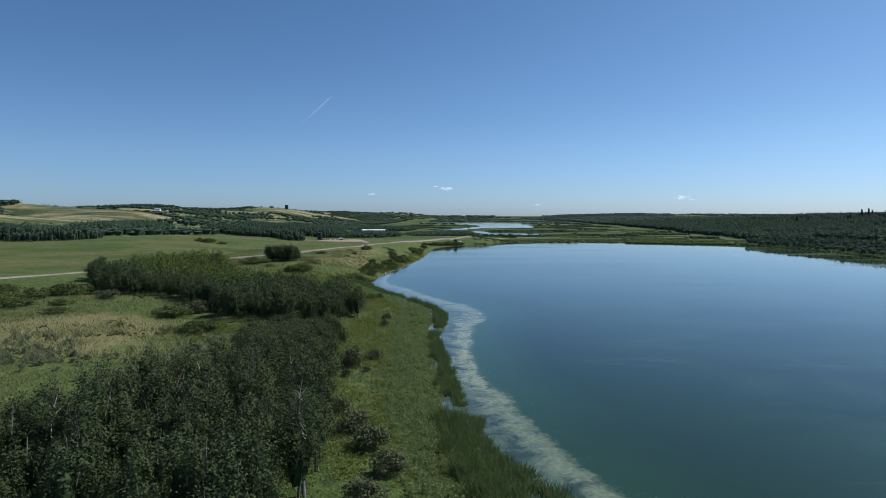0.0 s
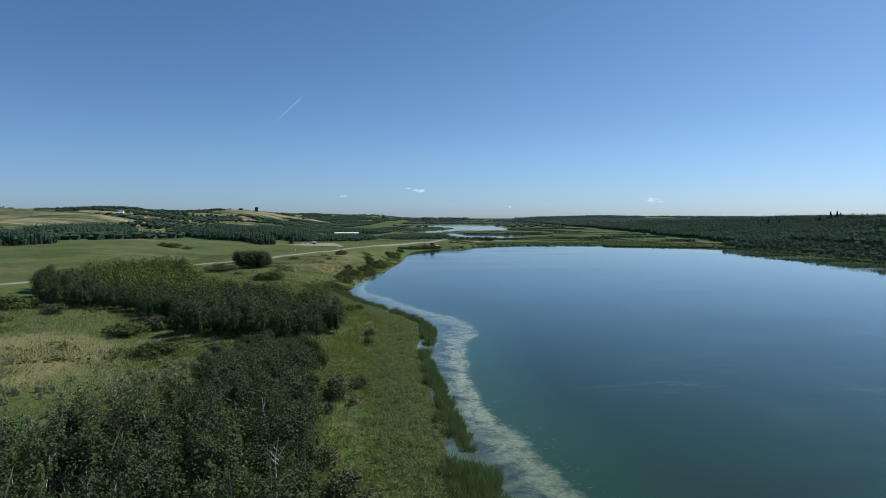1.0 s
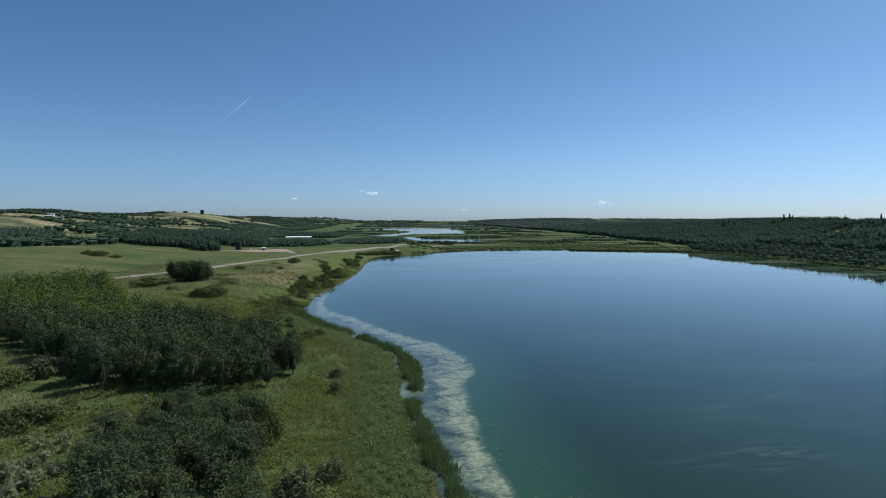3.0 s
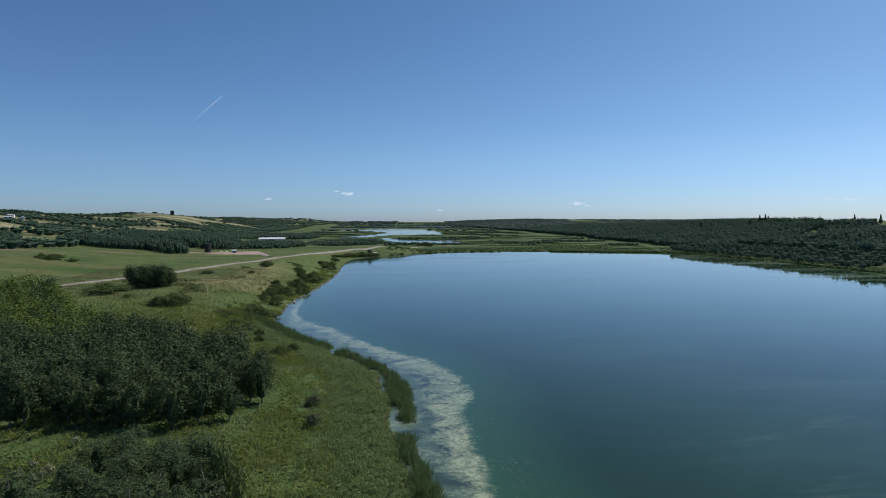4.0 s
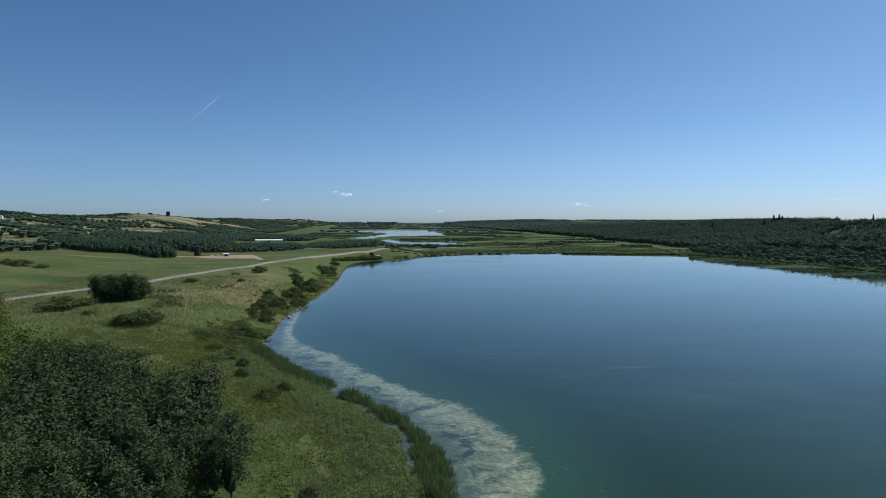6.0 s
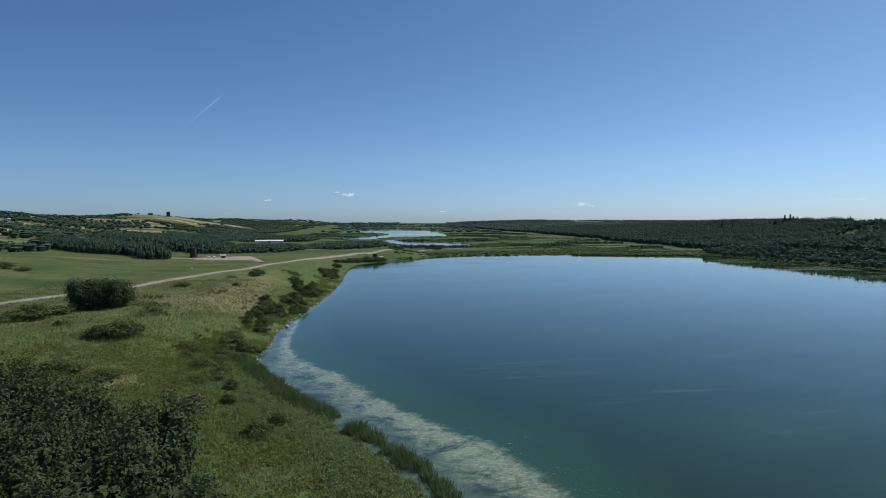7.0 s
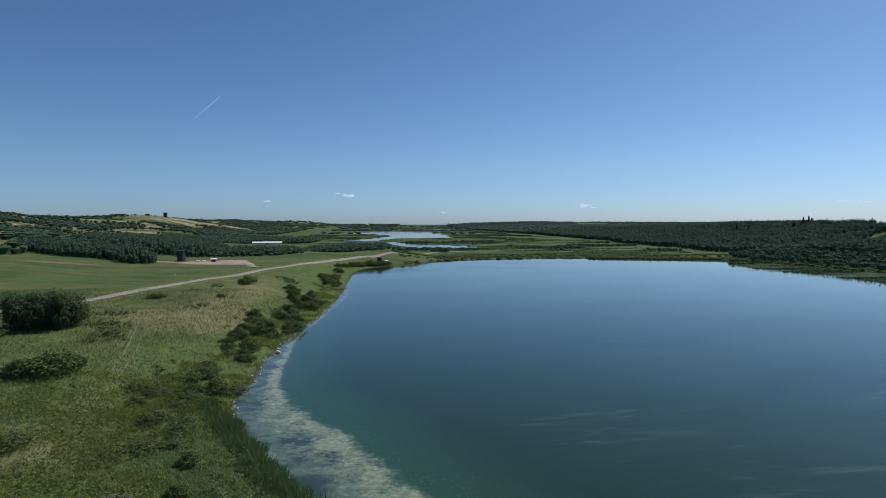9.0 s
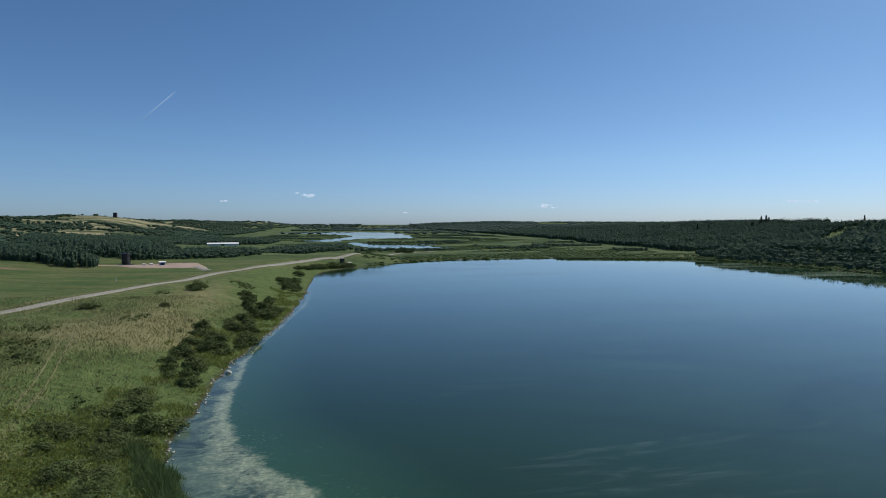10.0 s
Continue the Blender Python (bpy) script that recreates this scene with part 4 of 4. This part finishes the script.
THICKETS = [([(-37.5, 196), (-37, 203), (-32, 205), (-27, 202), (-26, 193), (-26.5, 187), (-30.5, 186), (-34, 193)], 1.6), ([(-29, 201), (-27, 206), (-24.6, 203), (-24.4, 198), (-26.5, 197)], 2.3), ([(-35, 218), (-31.5, 218), (-28, 206), (-31, 205)], 1.5),
            ([(-33, 236), (-31, 242), (-25.6, 233), (-24.8, 219), (-28.7, 219)], 2.0), ([(-33.5, 254), (-30.5, 261), (-24, 250), (-23, 238), (-28.5, 240)], 2.2), ([(-29, 270), (-26, 278), (-19.6, 266), (-19, 250), (-22.5, 243), (-25, 256)], 2.2),
            ([(-27, 306), (-21.5, 313), (-17, 298), (-16.6, 274), (-22.8, 277)], 2.4), ([(-20, 362), (-12.6, 374), (-12.2, 332), (-16.8, 331)], 2.4), ([(-30, 184), (-28, 186.5), (-26.4, 180), (-30, 178)], 1.3)]
rs = np.random.RandomState(98)
BELT = [p for p in BELT if p[1] > 375]
for outline, tall in THICKETS:
    for bx, by in zip(*scattered(rs, outline, 3.2)):
        BELT.append((bx - 0.8, by, rs.uniform(2.4, 4.6), 0.72 * tall * rs.uniform(0.5, 1.3)))
shrubs(DARK, lambda k: shrub(k, 1, 0.45, 2600, 0.034, SHRUB, "shrub", "rounded dark green shrub standing in the meadow grass", "meadow shrubs"), 100, 0.45)
shrubs(BELT, lambda k: shrub(k, 1, 0.45, 1500, 0.045, SHRUB, "shrub", "dense dark green shrub on the bank above the stony shore", "bank shrubs"), 110, 0.45)
shrubs(GREY, lambda k: shrub(k, 1, 0.7, 1800, 0.042, WILLOW, "willow_bush", "grey-green willow bush in the lakeside meadow", "willow bushes"), 120, 0.7)
rs = np.random.RandomState(131)
silver = []
for cx, cy, rx, ry, n in ((-37, 90, 3.5, 10, 100), (-38, 74, 4, 6, 60), (-57, 85, 8, 4.5, 90), (-34, 104, 2, 5, 16), (-64, 97, 6, 4, 20)):
    silver += [(cx + rs.normal() * rx * 0.6, cy + rs.normal() * ry * 0.6, rs.uniform(0.6, 1.2), rs.uniform(0.8, 1.5)) for _ in range(n)]
shrubs(silver, lambda k: shrub(k, 1, 1, 170, 0.13, SILVER, "silverberry_bush", "small silvery-leaved bush among the meadow grass", "silverberry bushes"), 140)

# the round clump beside the road is a ring of small trees grown together
clump = [tree(160 + k, 5.8, 2.1, 2300, 0.26, ASPEN, BARK, "aspen_tree", "short dark aspen in a round clump beside the gravel road", "round clump by the road", 0.04, 36) for k in range(2)]
a = np.linspace(0, 6.28, 9)[:-1]
plant(clump, (np.concatenate((-62 + 4.8 * np.cos(a), [-62, -64, -60])), np.concatenate((232.5 + 3.4 * np.sin(a), [232, 234, 231]))), np.random.RandomState(5), 0.85, 1.05)


# ---- reeds, sedge, weeds and grass ----
def region(rs, n, x0, x1, y0, y1):
    return rs.uniform(x0, x1, n), rs.uniform(y0, y1, n)


def feet(x, y):
    return np.stack((x, y, np.maximum(height(x, y), -0.3)), 1)


REED_BEDS = [([(-26.8, 195), (-25.6, 191.5), (-22.2, 184), (-18.2, 175), (-15.2, 169.5), (-11.6, 164.4)], 1.4), ([(-8.6, 158.6), (-6.3, 154.3), (-3.7, 149), (-1.6, 142), (-0.8, 134), (-0.6, 127), (-0.9, 122.3)], 1.3),
             ([(-2, 115.5), (-1.4, 109), (-1.3, 102), (-0.9, 96), (-0.1, 90), (0.6, 84)], 1.1), ([(0.4, 82), (1.2, 77.5), (1.7, 72.5)], 1.2), ([(1.5, 66), (2, 60), (3.2, 54), (4.5, 48), (6, 40)], 2.7), ([(3.6, 62), (5, 57), (7.4, 51.5), (10.5, 45)], 1.3)]
rs = np.random.RandomState(201)
x, y = region(rs, 520000, -30, 13, 30, 200)
amid = np.full(len(x), -9.0)
for line, half in REED_BEDS:
    amid = np.maximum(amid, half - near_line(line, x, y))
amid += 0.6 * patchy(x, y, 4.5, 203) + 0.55 * patchy(x, y, 1.5, 204)
keep = amid > 0
x, y = x[keep], y[keep]
grown = np.clip(0.6 + 0.5 * amid[keep], 0.55, 1.1) * (1 + 0.3 * patchy(x, y, 1.2, 205))
tagged(new("reeds", soup("reeds", blades(rs, feet(x, y), 1.1 * grown, 0.095, 0.5), REED)), "tall green reeds standing in the shallow water", "reeds", kind="stuff")
x, y = region(rs, 130000, -30, 14, 30, 200)
d = shore_distance(x, y)
keep = (d > 0) & (d < 8 + 3 * patchy(x, y, 14, 206)) & (patchy(x, y, 1.9, 207) > -0.05)
x, y = x[keep], y[keep]
tagged(new("sedge", soup("sedge", blades(rs, feet(x, y), 0.42, 0.09, 0.6), SEDGE)), "hummocky pale green sedge along the shore", "sedge", kind="stuff")
x, y = region(rs, 260000, -60, 0, 40, 205)
d = shore_distance(x, y)
keep = (d > 7) & (d < 40) & (patchy(x, y, 5, 209) + 0.7 * patchy(x, y, 1.6, 210) > -0.1)
x, y = x[keep], y[keep]
c = feet(x, y)
c[:, 2] += rs.uniform(0.05, 0.5, len(c))
tagged(new("weeds", soup("weeds", leaves(rs, c, 0.17), WEED)), "lush yellow-green weeds covering the meadow", "weeds", kind="stuff")
x, y = region(rs, 230000, -95, -8, 45, 290)
d = shore_distance(x, y)
keep = (d > 6) & (rs.uniform(size=len(x)) < 0.4 + 0.4 * patchy(x, y, 5, 212))
x, y = x[keep], y[keep]
tagged(new("grass", soup("grass", blades(rs, feet(x, y), 0.42, 0.14, 0.6), DRYGRASS)), "rough mixed green and straw-coloured meadow grass", "grass", kind="stuff")

x, y = region(rs, 90000, -40, -4, 184, 335)
d = shore_distance(x, y)
keep = (d > 0.4) & (d < 10 + 3 * patchy(x, y, 9, 213)) & (patchy(x, y, 3.2, 214) + 0.5 * patchy(x, y, 1.2, 215) > -0.15)
x, y = x[keep], y[keep]
tagged(new("bank_weeds", soup("bank_weeds", blades(rs, feet(x, y), 0.55, 0.13, 0.6), WEED)), "tall green weeds on the bank above the stones", "weeds", kind="stuff")


# ---- stones along the cove ----
def stone(seed):
    bm = bmesh.new()
    bmesh.ops.create_icosphere(bm, subdivisions=2, radius=0.5)
    for v in bm.verts:
        v.co *= 1 + 0.35 * noise.noise(v.co * 1.7 + Vector((seed * 7.1, 0, 0)))
        v.co.z *= 0.65
    me = bpy.data.meshes.new("stone")
    bm.to_mesh(me)
    bm.free()
    me.materials.append(STONE)
    return me


rs = np.random.RandomState(220)
stones = [stone(k) for k in range(5)]
shore = SHORES[0][(SHORES[0][:, 0] < -8) & (SHORES[0][:, 1] > 186) & (SHORES[0][:, 1] < 345)]
for k in range(210):
    yy = rs.uniform(187, 300) if k < 180 else rs.uniform(300, 340)
    xx = np.interp(yy, shore[np.argsort(shore[:, 1])][:, 1], shore[np.argsort(shore[:, 1])][:, 0])
    xx += rs.normal() * 0.45 - float(shore_distance(np.array([xx]), np.array([yy]))[0]) * -1.0 - 0.1
    s = rs.uniform(0.12, 0.4) if k else 1.1
    ob = new("stone", stones[k % 5])
    ob.matrix_basis = pose(xx, yy, max(0.02, float(height(np.array([xx]), np.array([yy]))[0])) + 0.1 * s, 0, 0, rs.uniform(0, 360)) @ Matrix.Diagonal((s, s * rs.uniform(0.7, 1.2), s, 1))
    tagged(ob, "pale weathered stone at the water's edge", "stone", "stones along the shore")


# ---- tanks, well pad and buildings ----
def ground_at(x, y):
    return float(height(np.array([x]), np.array([y]))[0])


def storage_tank(x, y, wide, tall, label):
    t = thing("storage_tank", label, "tank", at=pose(x, y, ground_at(x, y) + 0.15))
    bm = bmesh.new()
    r, sides = wide / 2, 40
    rows = []
    for z, k in [(0, 1), (0.12, 1.02), (0.13, 1)] + [v for i in range(1, 5) for v in ((tall * i / 5 - 0.03, 1), (tall * i / 5, 1.015), (tall * i / 5 + 0.03, 1))] + [(tall - 0.06, 1), (tall - 0.05, 1.02), (tall, 1.02)]:
        rows.append([bm.verts.new((r * k * math.cos(6.2832 * j / sides), r * k * math.sin(6.2832 * j / sides), z)) for j in range(sides)])
    for a, b in zip(rows, rows[1:]):
        for j in range(sides):
            bm.faces.new((a[j], a[(j + 1) % sides], b[(j + 1) % sides], b[j]))
    part("shell", bm, TANKSTEEL, t)
    bm = bmesh.new()
    bmesh.ops.create_cone(bm, cap_ends=True, segments=40, radius1=r * 1.02, radius2=0.15, depth=0.35, matrix=Matrix.Translation((0, 0, tall + 0.175)))
    part("roof", bm, TANKSTEEL, t)
    bm = bmesh.new()
    for s in (-0.22, 0.22):
        tube(bm, [(r + 0.15, s, 0), (r + 0.15, s, tall + 0.3)], [0.03, 0.03], 5)
    for i in range(int(tall / 0.3)):
        tube(bm, [(r + 0.15, -0.22, 0.3 + i * 0.3), (r + 0.15, 0.22, 0.3 + i * 0.3)], [0.018, 0.018], 4)
    part("ladder", bm, TANKSTEEL, t)
    bm = bmesh.new()
    tube(bm, [(0.6 * r, -r * 0.95, 0), (0.6 * r, -r * 0.95, tall + 0.35)], [0.07, 0.07], 6)
    part("vent_pipe", bm, TANKSTEEL, t)
    bm = bmesh.new()
    bmesh.ops.create_cone(bm, cap_ends=True, segments=32, radius1=wide * 0.95, radius2=wide * 0.92, depth=0.5, matrix=Matrix.Translation((0, 0, 0.1)))
    part("berm", bm, TANKSTEEL, t, "low dark containment ring")
    return t


def cabin(name, x, y, turn, long, deep, tall, wall, roof, label, category, group="", doors=1):
    """A small gabled building or hut with a door."""
    t = thing(name, label, category, group, at=pose(x, y, ground_at(x, y), 0, 0, turn))
    part("wall", box(bmesh.new(), -long / 2, -deep / 2, -0.5, long / 2, deep / 2, tall), wall, t)
    bm = bmesh.new()
    e, up = 0.35, deep * 0.2
    a = [bm.verts.new((s * (long / 2 + e), q * (deep / 2 + e), tall - 0.05 + (up if q == 0 else 0) + w)) for w in (0, 0.15) for s in (-1, 1) for q in (-1, 0, 1)]
    for i in ((0, 1, 4, 3), (1, 2, 5, 4), (6, 9, 10, 7), (7, 10, 11, 8), (0, 3, 9, 6), (2, 8, 11, 5), (0, 6, 7, 1), (1, 7, 8, 2), (3, 4, 10, 9), (4, 5, 11, 10)):
        bm.faces.new([a[j] for j in i])
    part("roof", bm, roof, t)
    bm = bmesh.new()
    for s in (-1, 1):
        f = [bm.verts.new(v) for v in ((s * long / 2, -deep / 2, tall), (s * long / 2, deep / 2, tall), (s * long / 2, 0, tall + up * 0.97))]
        bm.faces.new(f)
    part("gable", bm, wall, t)
    for k in range(doors):
        c = (k + 0.5) / doors * long - long / 2
        part("door", box(bmesh.new(), c - min(1.4, long * 0.2), -deep / 2 - 0.05, 0.05, c + min(1.4, long * 0.2), -deep / 2 + 0.02, tall * 0.8), DARKOPEN, t)
    return t


storage_tank(-84.8, 409, 3.2, 5.0, "tall black steel oil tank on a gravel pad")
storage_tank(8, 446, 2.6, 3.0, "short black steel tank standing near the shore")
cabin("equipment_shed", -69.5, 404, 20, 2.0, 1.6, 1.4, BLUEPAINT, WHITEPAINT, "small blue equipment shed on the gravel pad", "shed")
cabin("equipment_shed", 11.6, 447.5, 10, 1.6, 1.4, 1.5, WHITEPAINT, WHITEPAINT, "small white equipment box beside the short tank", "shed")


def pressure_vessel(x, y):
    t = thing("pressure_vessel", "small white horizontal tank on the gravel pad", "tank", "white vessels on the pad", at=pose(x, y, ground_at(x, y) + 0.2, 0, 0, 15) @ Matrix.Scale(0.65, 4))
    bm = bmesh.new()
    tube(bm, [(-1.1, 0, 0.75), (-0.95, 0, 0.75), (0.95, 0, 0.75), (1.1, 0, 0.75)], [0.3, 0.5, 0.5, 0.3], 16)
    part("barrel", bm, WHITEPAINT, t)
    for s in (-0.6, 0.6):
        part("leg", box(bmesh.new(), s - 0.08, -0.4, 0, s + 0.08, 0.4, 0.4), TANKSTEEL, t)


pressure_vessel(-76, 402)
pressure_vessel(-73.5, 403)
marker = thing("marker_post", "short white marker post in the field", "post", at=pose(-67, 331.4, ground_at(-67, 331.4)))
part("post", tube(bmesh.new(), [(0, 0, -0.2), (0, 0, 0.7), (0, 0, 0.75)], [0.12, 0.12, 0.05], 8), WHITEPAINT, marker)
cabin("barn", -87, 737, 5, 28, 6, 1.7, WHITEPAINT, WHITEPAINT, "long low white barn among dark trees", "barn", doors=1)
for k, (x, y, turn, long) in enumerate(((-438, 911, 20, 14), (-428, 925, 100, 9), (-446, 934, 10, 11), (-545, 1660, 40, 20), (-520, 1690, 0, 16), (-500, 1650, 30, 14))):
    cabin("farmhouse", x, y, turn, long * 0.7, 5, 2.6, WHITEPAINT, GREYROOF, "small pale farm building on the hilltop", "house", "hilltop farm buildings", 2)
storage_tank(-405, 1540, 8, 10, "dark round tank on the skyline of the grassy hill")


# ---- spruces on the far ridge ----
def spruce(seed, tall):
    rs = np.random.RandomState(seed)
    t = thing("spruce_tree", "narrow dark spruce on the wooded ridge", "tree", "ridge spruces")
    part("trunk", tube(bmesh.new(), [(0, 0, -0.5), (0, 0, tall * 0.5), (0, 0, tall)], [0.22, 0.14, 0.03], 6), BARK, t)
    f = rs.uniform(0.05, 1, 420) ** 0.8
    a = rs.uniform(0, 6.28, 420)
    o = (1 - f) * tall * 0.16 * rs.uniform(0.3, 1.1, 420) + 0.1
    part("crown", soup("crown", leaves(rs, np.stack((np.cos(a) * o, np.sin(a) * o, f * tall), 1), 0.9), SPRUCE), SPRUCE, t)
    return t


x, y = scattered(np.random.RandomState(300), [(490, 690), (502, 694), (530, 682), (545, 668), (530, 660), (505, 668)], 3.6)
woods("tree_clump", x, y, 9, 2.6, 40, 1.0, HAZYWOODS, "tall dark clump of trees on the ridge skyline", 299, 0.8, 1.1)
rs = np.random.RandomState(301)
ridge = [(484, 704), (490, 708), (497, 712), (505, 718), (512, 722), (470, 698), (448, 742), (440, 752), (556, 640), (590, 640), (462, 690)]
pair = [spruce(302, 11), spruce(303, 9)]
plant(pair, (np.array([p[0] for p in ridge], float), np.array([p[1] for p in ridge], float)), rs, 0.75, 1.15)


# ---- bare pale trunks in the near grove ----
def dead_tree(seed, x, y, tall):
    rs = np.random.RandomState(seed)
    t = thing("dead_tree", "bare white-barked dead tree among the aspens", "tree", "dead trees", at=pose(x, y, ground_at(x, y) - 0.1, rs.uniform(-4, 4), rs.uniform(-4, 4), rs.uniform(0, 360)))
    part("trunk", trunk_mesh(rs, tall, 0.11, 4, 0.7), WHITEBARK, t)


for k, (x, y, tall) in enumerate(((-10.4, 46, 6.6), (-24, 62, 6.2), (-16.5, 68, 5.9), (-37, 43, 6.4), (-30, 47, 6.6), (-27, 53, 6.2), (-13, 56, 6.4), (-20, 47, 6.6))):
    dead_tree(320 + k, x, y, tall + 0.7)


# ---- sky: a contrail and a few small clouds ----
bm = bmesh.new()
head, tail = Vector((-600, 3215, 650)), Vector((-756, 3208, 503))
tube(bm, [head.lerp(tail, k / 8) for k in range(9)], [0.5, 1.5, 1.5, 1.4, 1.2, 1.0, 0.8, 0.5, 0.1], 8)
me = bpy.data.meshes.new("contrail")
bm.to_mesh(me)
bm.free()
me.materials.append(TRAILWHITE)
tagged(new("contrail", me), "thin white aircraft trail in the clear sky", "contrail", kind="structure")


def cloud(seed, x, y, z, wide, tall):
    rs = np.random.RandomState(seed)
    bm = bmesh.new()
    for k in range(9):
        f = rs.uniform(-1, 1)
        s = (1 - abs(f)) * 0.6 + 0.25
        bmesh.ops.create_icosphere(bm, subdivisions=3, radius=0.5, matrix=Matrix.LocRotScale((f * wide * 0.42, rs.uniform(-0.2, 0.2) * wide, rs.uniform(-0.1, 0.2) * tall), None, (wide * 0.35 * s, wide * 0.3 * s, tall * s)))
    for v in bm.verts:
        v.co += v.normal * noise.noise(v.co * 0.09 + Vector((seed, 0, 0))) * tall * 0.3
    me = bpy.data.meshes.new("cloud")
    bm.to_mesh(me)
    bm.free()
    me.materials.append(CLOUDWHITE)
    ob = new("cloud", me)
    ob.matrix_basis = pose(x, y, z)
    tagged(ob, "small flat white fair-weather cloud low in the sky", "cloud", "small clouds", "structure")


for k, (x, y, z, wide, tall) in enumerate(((15, 4000, 195, 110, 22), (1570, 4000, 140, 110, 26), (1640, 4000, 128, 60, 12), (-480, 4000, 158, 60, 12), (620, 4000, 90, 70, 10), (2900, 3200, 150, 260, 14), (-60, 4000, 210, 50, 10))):
    cloud(400 + k, x * 0.72, y * 0.72, 23 + (z - 23) * 0.72, wide * 0.72, tall * 0.72)

# ---- the plan at its true size ----
for ob in [o for o in scene.objects if o.parent is None and o.type in {"MESH", "EMPTY"}]:
    ob.matrix_basis = Matrix.Scale(SIZE, 4) @ ob.matrix_basis
